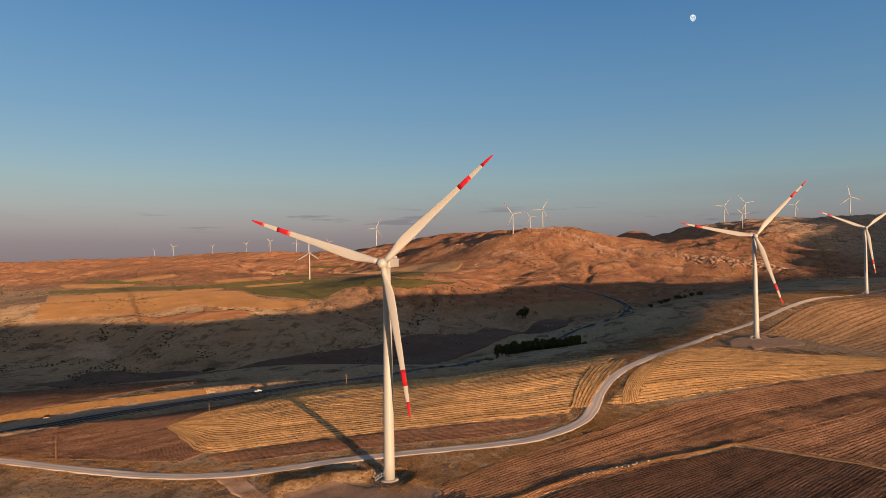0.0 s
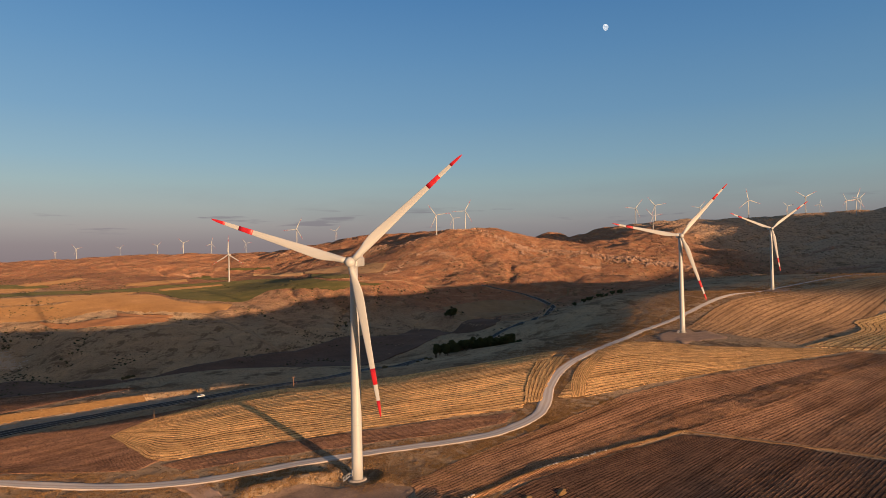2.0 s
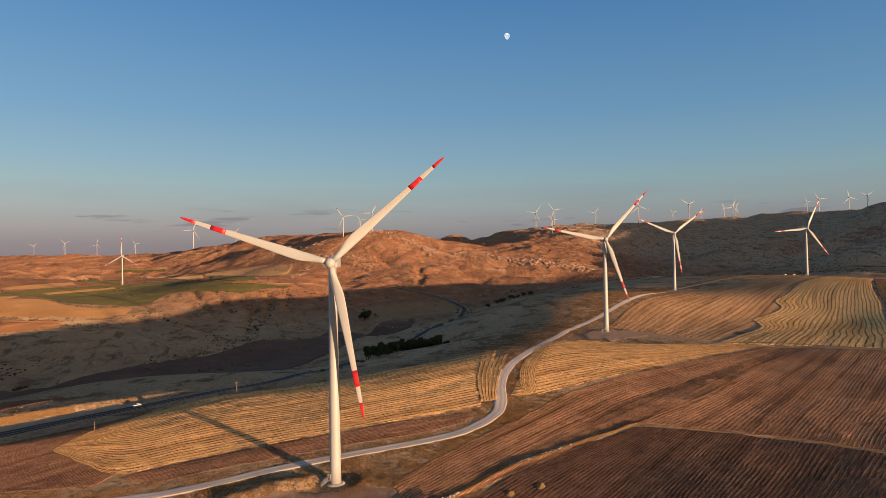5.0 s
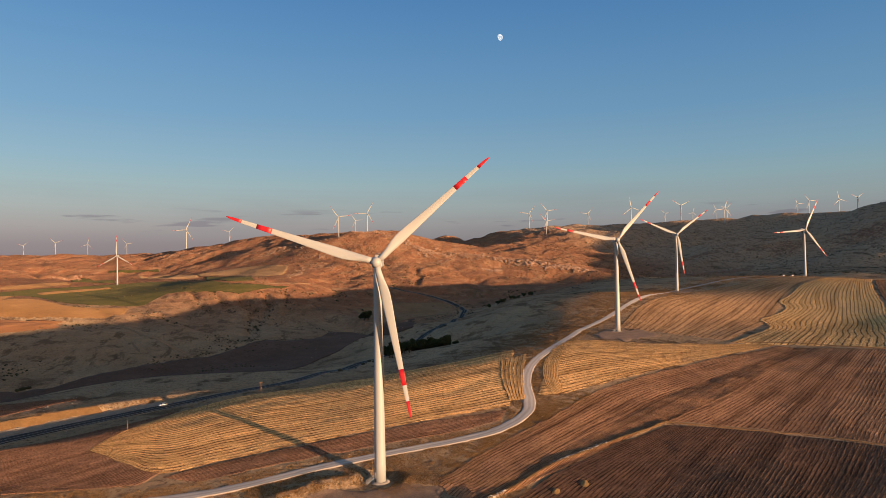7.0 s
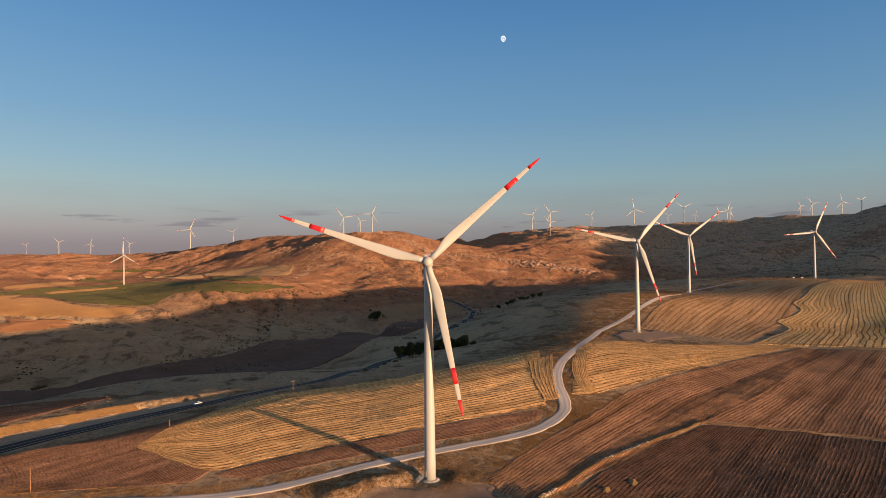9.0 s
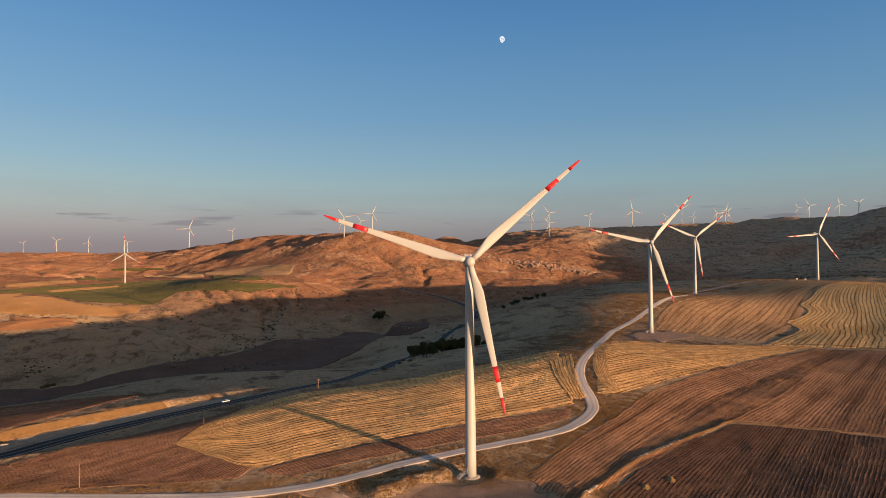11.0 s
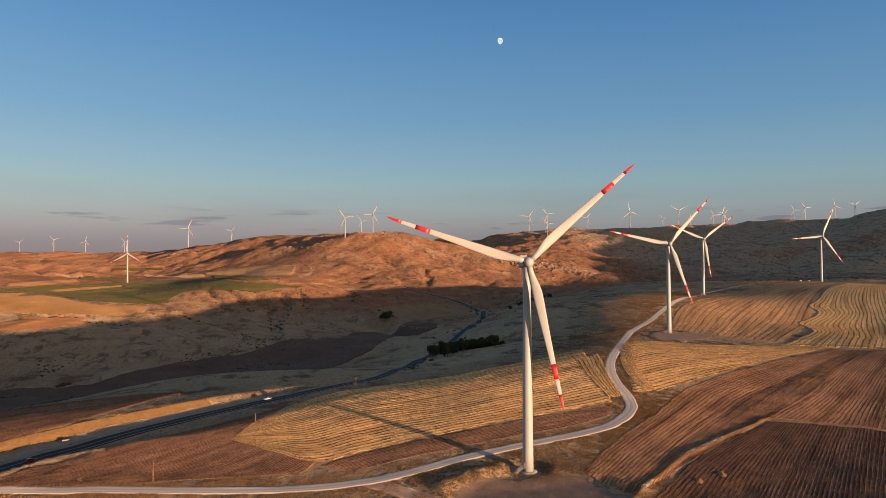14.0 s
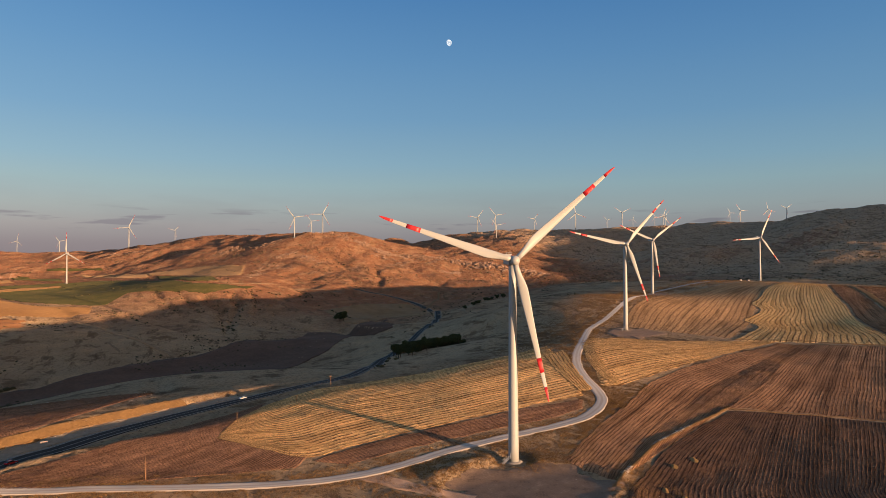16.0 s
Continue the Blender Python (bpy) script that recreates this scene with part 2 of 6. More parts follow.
def rough(name, colours, scale, depth, roughness=0.95):
    """Two-scale mottled surface from dark to light."""
    m, nt, b = material(name, roughness, 0.1)
    p = place(nt)
    a, c = noise_node(nt, p, scale, 6, 0.66), noise_node(nt, p, scale * 9, 6, 0.72)
    f = math_node(nt, "ADD", math_node(nt, "MULTIPLY", a, 0.5), math_node(nt, "MULTIPLY", c, 0.5))
    nt.links.new(ramp(nt, tuple((0.34 + 0.32 * i / (len(colours) - 1), k) for i, k in enumerate(colours)), f), b.inputs["Base Color"])
    bump(nt, b, f, depth, 1.0)
    return m


def leafy(name, dark, light):
    m, nt, b = material(name, 0.85, 0.1)
    island = nt.nodes.new("ShaderNodeNewGeometry").outputs["Random Per Island"]
    p = place(nt)
    f = math_node(nt, "ADD", math_node(nt, "MULTIPLY", island, 0.6), math_node(nt, "MULTIPLY", noise_node(nt, p, 0.6, 3), 0.4))
    nt.links.new(ramp(nt, ((0.2, dark), (0.8, light)), f), b.inputs["Base Color"])
    return m


def track_material():
    """Pale crushed gravel with two worn wheel lines and a grassy crown; first UV across, in metres from the middle."""
    m, nt, b = material("crushed_gravel", 0.95, 0.1)
    uv = nt.nodes.new("ShaderNodeUVMap").outputs[0]
    sep = nt.nodes.new("ShaderNodeSeparateXYZ")
    nt.links.new(uv, sep.inputs[0])
    p = place(nt)
    side = math_node(nt, "ABSOLUTE", math_node(nt, "ADD", sep.outputs["X"], math_node(nt, "MULTIPLY", math_node(nt, "SUBTRACT", noise_node(nt, p, 0.12, 3), 0.5), 1.2)))
    ruts = ramp(nt, ((0.10, (0, 0, 0)), (0.22, (1, 1, 1)), (0.34, (1, 1, 1)), (0.55, (0, 0, 0))), math_node(nt, "DIVIDE", side, 4.0))
    grit = noise_node(nt, p, 1.6, 5, 0.65)
    col = mix(nt, ruts, (0.38, 0.335, 0.315), (0.47, 0.44, 0.43))
    col = mix(nt, math_node(nt, "MULTIPLY", grit, 0.45), col, (0.29, 0.255, 0.235))
    nt.links.new(col, b.inputs["Base Color"])
    bump(nt, b, grit, 0.12, 0.8)
    return m


def asphalt_material():
    m, nt, b = material("worn_asphalt", 0.95, 0.02)
    p = place(nt)
    a, c = noise_node(nt, p, 0.06, 4), noise_node(nt, p, 2.5, 4)
    col = mix(nt, a, (0.034, 0.034, 0.036), (0.055, 0.054, 0.056))
    col = mix(nt, math_node(nt, "MULTIPLY", c, 0.4), col, (0.04, 0.04, 0.045))
    nt.links.new(col, b.inputs["Base Color"])
    bump(nt, b, c, 0.03, 0.5)
    return m


def rock_material():
    m, nt, b = material("weathered_limestone", 0.9, 0.15)
    p = place(nt)
    a, c = noise_node(nt, p, 0.25, 5, 0.6), noise_node(nt, p, 1.4, 4, 0.6)
    col = mix(nt, ramp(nt, ((0.35, (0, 0, 0)), (0.65, (1, 1, 1))), a), (0.25, 0.145, 0.10), (0.40, 0.265, 0.20))
    col = mix(nt, math_node(nt, "MULTIPLY", c, 0.4), col, (0.22, 0.15, 0.11))
    nt.links.new(col, b.inputs["Base Color"])
    bump(nt, b, c, 0.6, 0.8)
    return m


def moon_material():
    """The moon: a pale grey face with darker seas, its sunlight put in as glow."""
    m = bpy.data.materials.new("moon_face")
    m.use_nodes = True
    nt = m.node_tree
    nt.nodes.clear()
    co = nt.nodes.new("ShaderNodeTexCoord").outputs["Object"]
    e = nt.nodes.new("ShaderNodeEmission")
    nt.links.new(ramp(nt, ((0.4, (0.42, 0.5, 0.6)), (0.6, (0.86, 0.88, 0.9))), noise_node(nt, co, 0.07, 3)), e.inputs[0])
    o = nt.nodes.new("ShaderNodeOutputMaterial")
    nt.links.new(e.outputs[0], o.inputs[0])
    return m


M_GROUND = ground_material()
M_WHITE = paint("white_turbine_paint", (0.345, 0.355, 0.36))
M_RED = paint("red_warning_paint", (0.36, 0.010, 0.018), 0.45, 0.08)
M_GREY = paint("grey_steel", (0.32, 0.32, 0.33), 0.5)
M_DARK = paint("dark_rubber", (0.03, 0.03, 0.035), 0.6)
M_CONCRETE = rough("cast_concrete", ((0.20, 0.18, 0.17), (0.34, 0.31, 0.29)), 0.8, 0.05)
M_STUBBLE = row_material("golden_stubble", (0.96, 0.60, 0.265), (0.76, 0.44, 0.185), (0.12, 0.063, 0.03), 3.4, 0.45, 0.20, 0.6)
M_SWATH = row_material("swathed_straw", (0.95, 0.65, 0.31), (0.74, 0.48, 0.21), (0.07, 0.042, 0.023), 3.9, 0.6, 0.17, 0.6)
M_RED_SOIL = row_material("red_ploughed_soil", (0.45, 0.245, 0.147), (0.26, 0.138, 0.086), (0.09, 0.05, 0.034), 1.5, 0.4, 0.2, 0.6)
M_PLOUGH = row_material("brown_ploughed_soil", (0.58, 0.32, 0.175), (0.32, 0.166, 0.09), (0.07, 0.036, 0.024), 1.9, 0.45, 0.18, 0.6, (0.18, 0.098, 0.06), 0.8)
M_DARK_PLOUGH = row_material("dark_ploughed_soil", (0.26, 0.148, 0.092), (0.118, 0.065, 0.044), (0.034, 0.021, 0.016), 1.7, 0.4, 0.22, 0.5, (0.115, 0.074, 0.055), 0.5)
M_FALLOW = row_material("tan_fallow", (0.58, 0.36, 0.185), (0.36, 0.21, 0.11), (0.16, 0.09, 0.048), 5.4, 0.9, 0.17, 0.6)
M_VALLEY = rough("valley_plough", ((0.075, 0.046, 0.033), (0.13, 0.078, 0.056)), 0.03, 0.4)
M_TAN = rough("tan_pasture", ((0.12, 0.066, 0.029), (0.18, 0.102, 0.045), (0.25, 0.15, 0.07)), 0.02, 0.5)
M_PALE = rough("pale_straw", ((0.15, 0.09, 0.048), (0.21, 0.135, 0.073), (0.28, 0.185, 0.105)), 0.05, 0.4)
M_ORANGE = rough("orange_bare_soil", ((0.13, 0.062, 0.03), (0.20, 0.098, 0.047), (0.28, 0.148, 0.074)), 0.03, 0.5)
M_YELLOW = rough("ripe_straw", ((0.13, 0.072, 0.032), (0.18, 0.105, 0.048), (0.24, 0.145, 0.068)), 0.03, 0.4)
M_GREEN = rough("green_crop", ((0.030, 0.033, 0.010), (0.056, 0.053, 0.018), (0.12, 0.09, 0.038)), 0.03, 0.5)
M_BARE = rough("bare_pad_soil", ((0.10, 0.07, 0.055), (0.18, 0.125, 0.095), (0.27, 0.19, 0.145)), 0.15, 0.25)
M_BANK = rough("cut_earth_bank", ((0.11, 0.064, 0.029), (0.19, 0.112, 0.05), (0.27, 0.165, 0.078)), 0.6, 0.7)
M_MOUND = rough("straw_grown_mound", ((0.17, 0.10, 0.04), (0.28, 0.17, 0.07), (0.38, 0.24, 0.105)), 1.2, 0.5)
M_STRAW = leafy("cut_straw", (0.32, 0.185, 0.075), (0.58, 0.36, 0.155))
M_CLOD = leafy("soil_clods", (0.06, 0.032, 0.019), (0.26, 0.142, 0.078))
M_WEED = leafy("dry_weeds", (0.14, 0.08, 0.04), (0.28, 0.17, 0.085))
M_PALE_GRASS = leafy("pale_dry_grass", (0.17, 0.105, 0.058), (0.31, 0.20, 0.115))
M_BALK = rough("brown_grass_balk", ((0.15, 0.085, 0.045), (0.32, 0.19, 0.095)), 0.4, 0.5)
M_VERGE = rough("stony_verge", ((0.17, 0.135, 0.105), (0.26, 0.215, 0.175), (0.36, 0.31, 0.26)), 0.4, 0.4)
M_GRASS = leafy("dry_grass", (0.17, 0.094, 0.04), (0.37, 0.222, 0.10))
M_TREE = leafy("dark_foliage", (0.030, 0.042, 0.020), (0.075, 0.088, 0.042))
M_SHRUB = leafy("shrub_foliage", (0.035, 0.035, 0.02), (0.09, 0.075, 0.04))
M_BARK = rough("bark", ((0.06, 0.045, 0.03), (0.14, 0.10, 0.07)), 2.0, 0.05)
M_WOOD = rough("weathered_pole_wood", ((0.16, 0.085, 0.05), (0.30, 0.17, 0.10)), 1.5, 0.03)
M_TRACK = track_material()
M_ASPHALT = asphalt_material()
M_LANE = rough("dusty_lane", ((0.21, 0.14, 0.085), (0.32, 0.22, 0.145)), 0.2, 0.2)
M_TURN = rough("pinkish_bare_earth", ((0.26, 0.165, 0.11), (0.40, 0.265, 0.19), (0.52, 0.37, 0.28)), 0.3, 0.2)
M_LINE = paint("road_marking", (0.27, 0.27, 0.27), 0.6, 0.3)
M_ROCK = rock_material()
M_STONE = rough("pale_field_stone", ((0.34, 0.27, 0.22), (0.56, 0.48, 0.42)), 1.2, 0.05)
M_MOON = moon_material()
M_CAR_WHITE = paint("white_car_paint", (0.70, 0.71, 0.73), 0.25, 0.04)
M_CAR_RED = paint("red_car_paint", (0.40, 0.02, 0.02), 0.25, 0.04)
M_GLASS = paint("tinted_glass", (0.02, 0.022, 0.026), 0.08, 0.0)


# ---- the lie of the land: broad swells and hills of (x, y, height), by radius ----
SWELLS = [
    (-4200, -3000, -80.5), (-1800, -3000, 6.5), (600, -3000, 21.3), (3000, -3000, -178.7), (-4200, -600, 22.2), (-1800, -600, -35.5),
    (600, -600, -82.4), (3000, -600, 173.7), (-4200, 1800, 66.5), (-1800, 1800, -104.6), (600, 1800, 545.0), (3000, 1800, 371.9),
    (-4200, 4200, 77.9), (-1800, 4200, 122.0), (600, 4200, 126.9), (3000, 4200, 33.4),
]
HILLS = [
    (-900, 300, -2.6), (-100, 300, -34.9), (700, 300, -118.7), (1500, 300, -47.1), (2300, 300, -172.0), (-900, 1100, -69.9),
    (-100, 1100, -295.0), (700, 1100, -149.3), (1500, 1100, -350.4), (2300, 1100, -13.7), (-900, 1900, -22.9), (-100, 1900, -251.4),
    (700, 1900, -268.1), (1500, 1900, -170.2), (2300, 1900, -150.6), (-900, 2700, -63.9), (-100, 2700, -54.7), (700, 2700, -214.5),
    (1500, 2700, -119.1), (2300, 2700, -89.9), (-900, 3500, -4.6), (-100, 3500, -114.4), (700, 3500, -54.5), (1500, 3500, -8.6),
    (2300, 3500, 102.3),
]
VALLEY_FORMS = [
    (-450, 650, -3.2), (-50, 650, 41.8), (350, 650, 56.5), (-450, 1050, 18.1), (-50, 1050, 14.6), (350, 1050, 3.9),
    (-450, 1450, 33.7), (-50, 1450, 50.6), (350, 1450, -68.8),
]
RIDGE_FORMS = [
    (-130, 130, -0.7), (-130, 330, -1.9), (60, 200, -8.1), (60, 400, 5.5), (260, 330, -14.1), (260, 560, -28.0),
    (480, 560, -36.7), (480, 800, -24.5), (760, 760, -0.5), (820, 980, 1.7), (-300, 420, 21.9), (-60, 520, -14.6),
    (130, 640, -2.7), (-20, 640, -34.8), (90, 800, -19.5), (-180, 560, -1.4),
]
FORMS_150 = [
    (-170, 575, 6.8), (-270, 600, -4.6), (-80, 590, 12.4), (-330, 500, -27.8), (60, 680, 8.0),
]
COPSE_HOLLOW = [(138, 668, -18.0), (48, 535, -6.5)]
HILLTOP_FORMS = [
    (350, 2350, 49.9), (150, 2400, 13.8), (-150, 2650, 19.9), (600, 2150, 10.0), (1050, 2080, -103.4), (500, 1800, 0.0),
]
FORMS_380 = [
    (1150, 1500, 31.4), (1500, 1500, -90.9), (1750, 1300, 15.6), (1300, 1900, -65.1), (1700, 1800, 35.8), (950, 1250, -37.6),
    (1300, 1150, 79.5), (1000, 1650, -99.1),
]
FORMS_500 = [
    (500, 3000, 58.0), (900, 3100, 1.6), (1300, 3300, 11.4), (0, 3400, 70.4), (-500, 3300, 8.7), (-900, 2400, 34.2),
    (-500, 2450, -83.0), (2620, 1120, -75.0),
]
# the hills and banks beyond the valley, in finer steps
FAR_SWELLS = [
    (-1100, 1500, -7.9), (-1100, 2100, -37.4), (-1100, 2700, 36.4), (-1100, 3300, -7.4), (-500, 900, 8.7), (-500, 1500, -4.9),
    (-500, 2100, 26.8), (-500, 2700, -62.1), (-500, 3300, 4.7), (100, 900, -23.6), (100, 1500, 52.2), (100, 2100, -22.2),
    (100, 2700, 20.1), (100, 3300, 33.8), (700, 1500, -52.7), (700, 2100, -6.0), (700, 2700, 16.3), (700, 3300, -117.6),
    (1300, 900, -30.7), (1300, 1500, 59.8), (1300, 2100, 51.8), (1300, 2700, -48.0), (1300, 3300, 82.4), (1900, 1500, -4.2),
    (1900, 2100, -177.7), (1900, 2700, 12.9), (1900, 3300, -49.3), (2500, 1500, -13.0), (2500, 2100, 153.2), (2500, 2700, -37.5),
    (2500, 3300, 27.5), (3100, 2100, -210.8),
]
FAR_SWELLS_B = [
    (3100, 2700, 45.2),
]
FAR_FORMS = [
    (-750, 850, -10.4), (-750, 1150, -22.9), (-750, 1450, 23.5), (-750, 1750, -5.6), (-750, 2050, -9.2), (-750, 2350, 9.6),
    (-750, 2650, -14.1), (-450, 850, -16.0), (-450, 1150, 31.4), (-450, 1450, -11.9), (-450, 1750, -21.6), (-450, 2050, 13.7),
    (-450, 2350, 14.4), (-450, 2650, 8.3), (-150, 850, -17.4), (-150, 1150, 20.0), (-150, 1450, -30.5), (-150, 1750, 37.6),
    (-150, 2050, -12.4), (-150, 2350, -6.6), (-150, 2650, -15.1), (150, 850, 11.4), (150, 1150, -20.6), (150, 1450, 7.1),
    (150, 1750, -1.6), (150, 2050, 9.7), (150, 2350, -8.1), (150, 2650, 7.0), (450, 1150, 22.8), (450, 1450, -4.8),
    (450, 1750, -5.3), (450, 2050, -12.9),
]
FAR_FORMS_B = [
    (450, 2350, 19.3), (750, 1450, 31.6), (750, 1750, -16.4), (750, 2050, 5.1), (750, 2350, -34.5), (750, 2650, 11.0),
    (1050, 1150, 28.4), (1050, 1450, -43.8), (1050, 1750, -12.4), (1050, 2050, 60.7), (1050, 2350, 9.8), (1050, 2650, 1.0),
    (1350, 1150, -52.2), (1350, 1450, -1.7), (1350, 1750, 10.7), (1350, 2050, -16.6), (1350, 2350, -74.2), (1350, 2650, 20.2),
    (1650, 1150, 23.4), (1650, 1450, 124.2), (1650, 1750, -87.3), (1650, 2050, 49.6), (1650, 2650, 27.0), (1950, 1450, -92.1),
    (1950, 1750, 32.2), (2250, 2050, 25.6), (2250, 2350, -23.9), (2250, 2650, -4.9), (2550, 1750, -16.2), (2550, 2050, 0.9),
    (2550, 2350, -5.5), (2550, 2650, 6.7),
]
FAR_KNOLLS = [
    (1130, 4300, 86.6), (1390, 3000, 18.8), (2440, 2300, 21.1), (2210, 2200, -34.0), (-80, 1310, -13.7), (1840, 1700, -25.8),
    (950, 1880, 19.1), (3000, 2000, 16.7), (2700, 1950, -18.2), (-1540, 4400, 17.0), (2460, 3300, -16.6), (1550, 1500, 13.0),
    (-500, 1100, -5.6), (1950, 1800, 27.4), (1100, 3300, -17.3), (-200, 3000, 9.1), (1040, 1900, -21.6), (-210, 1100, 6.7),
    (360, 1850, 15.9), (-1050, 2950, 12.9), (2670, 2930, 7.9), (2650, 2350, -14.3), (1170, 2950, 4.5), (-140, 1630, 5.8),
    (570, 1800, -8.6), (-390, 3170, 5.9), (900, 1500, 7.5), (2630, 3100, 8.5), (130, 1750, -10.5), (2220, 2100, 15.1),
    (120, 1240, 6.3),
]
LAND = [(1900, SWELLS), (750, HILLS), (360, VALLEY_FORMS), (190, RIDGE_FORMS), (150, FORMS_150), (72, COPSE_HOLLOW), (300, HILLTOP_FORMS), (380, FORMS_380), (500, FORMS_500)]
FAR_LAND = [(677, FAR_SWELLS), (677, FAR_SWELLS_B), (339, FAR_FORMS), (339, FAR_FORMS_B), (177, FAR_KNOLLS)]

ROAD = [(-330, 125), (-262, 225), (-206, 297), (-189, 314), (-172, 335), (-150, 357), (-123, 380), (-107, 390), (-90, 401), (-70, 413), (-50, 428),
        (-30, 458), (-2, 530), (40, 640), (72, 716), (132, 830), (181, 920), (241, 1040), (296, 1180), (345, 1320), (375, 1430), (376, 1510), (351, 1590), (308, 1650), (252, 1700)]
TRACK = [(-330, 292), (-198, 260), (-173, 256), (-147, 250.5), (-122, 246), (-99, 244), (-80, 246.5), (-61, 252.5), (-40, 261.5), (-15, 268.5), (12, 275),
         (36, 283), (52, 294), (63, 306), (71, 324), (78, 345), (90, 372), (110, 405), (149, 459), (210, 541), (264, 591), (328, 652), (400, 722),
         (470, 795), (520, 835), (640, 880), (750, 915), (830, 945), (900, 980)]
BANK = [(-4, 203), (18, 222), (46, 242), (60, 249), (84, 261), (104, 270), (121, 279)]
PAD_X, PAD_Y = -27.0, 217.0
# washed-out gullies on the valley's far bank and the hill: line, depth, half width
WASHES = (([(-119, 1539), (-97, 1449), (-78, 1415), (-86, 1337), (-81, 1185)], 9.0, 15.0),
          ([(-180, 1573), (-152, 1501), (-135, 1432), (-121, 1394)], 8.0, 14.0),
          ([(-283, 1367), (-230, 1298), (-185, 1231), (-125, 1149)], 6.0, 16.0),
          ([(-60, 1545), (-45, 1440), (-65, 1383), (-72, 1254)], 9.0, 14.0),
          ([(-494, 1191), (-488, 1126), (-470, 1042), (-447, 976)], 7.0, 15.0),
          ([(-663, 1250), (-640, 1188), (-606, 1117)], 5.0, 13.0),
          ([(386, 1988), (371, 1850), (340, 1754)], 7.0, 16.0),
          ([(115, 1472), (159, 1377), (148, 1272)], 3.0, 12.0),
          ([(-220, 1601), (-196, 1489), (-168, 1406)], 6.0, 12.0),
          ([(-16, 1568), (-9, 1443), (-15, 1382)], 7.0, 14.0),
          ([(-170, 566), (-157, 468), (-155, 426)], 2.5, 9.0))


def fade(a, lo, hi):
    s = np.clip((a - lo) / (hi - lo), 0, 1)
    return s * s * (3 - 2 * s)


def lattice(i, j, seed):
    n = (i.astype(np.int64) * 374761393 + j.astype(np.int64) * 668265263 + seed * 1442695041) & 0x7FFFFFFF
    n = ((n ^ (n >> 13)) * 1274126177) & 0x7FFFFFFF
    return ((n ^ (n >> 16)) & 0xFFFF) / 65535.0


def value_noise(x, y, seed=1):
    """Smooth noise from 0 to 1, one lump a unit."""
    i, j = np.floor(x), np.floor(y)
    u, v = x - i, y - j
    u, v = u * u * (3 - 2 * u), v * v * (3 - 2 * v)
    a, b = lattice(i, j, seed), lattice(i + 1, j, seed)
    c, d = lattice(i, j + 1, seed), lattice(i + 1, j + 1, seed)
    return (a * (1 - u) + b * u) * (1 - v) + (c * (1 - u) + d * u) * v


def layered(x, y, octaves, seed=1):
    total, size, weight = 0, 1.0, 0.0
    for k in range(octaves):
        total = total + size * value_noise(x * 2 ** k + 17.3 * k, y * 2 ** k - 9.1 * k, seed + k)
        weight, size = weight + size, size * 0.5
    return total / weight


def nearest(x, y, line):
    """Distance from points to a polyline, the side (positive to its left) and how far along it the foot lies."""
    best = np.full(np.shape(x), 1e9)
    side, along = np.zeros(np.shape(x)), np.zeros(np.shape(x))
    gone = 0.0
    for (ax, ay), (bx, by) in zip(line, line[1:]):
        dx, dy = bx - ax, by - ay
        ll = dx * dx + dy * dy
        s = np.clip(((x - ax) * dx + (y - ay) * dy) / ll, 0, 1)
        d = np.hypot(x - ax - s * dx, y - ay - s * dy)
        closer = d < best
        side = np.where(closer, np.sign(dx * (y - ay) - dy * (x - ax)), side)
        along = np.where(closer, gone + s * math.sqrt(ll), along)
        best = np.where(closer, d, best)
        gone += math.sqrt(ll)
    return best, side, along


def gullies(x, y):
    """1 along the beds of dry watercourses that run down to the valley, 0 away from them."""
    turn_x, turn_y = 0.80 * x + 0.6 * y, -0.6 * x + 0.80 * y
    bend = 60 * (value_noise(x / 150, y / 150, 7) - 0.5)
    return 1 - np.abs(2 * layered((turn_x + bend) / 170, turn_y / 520, 2, 5) - 1)


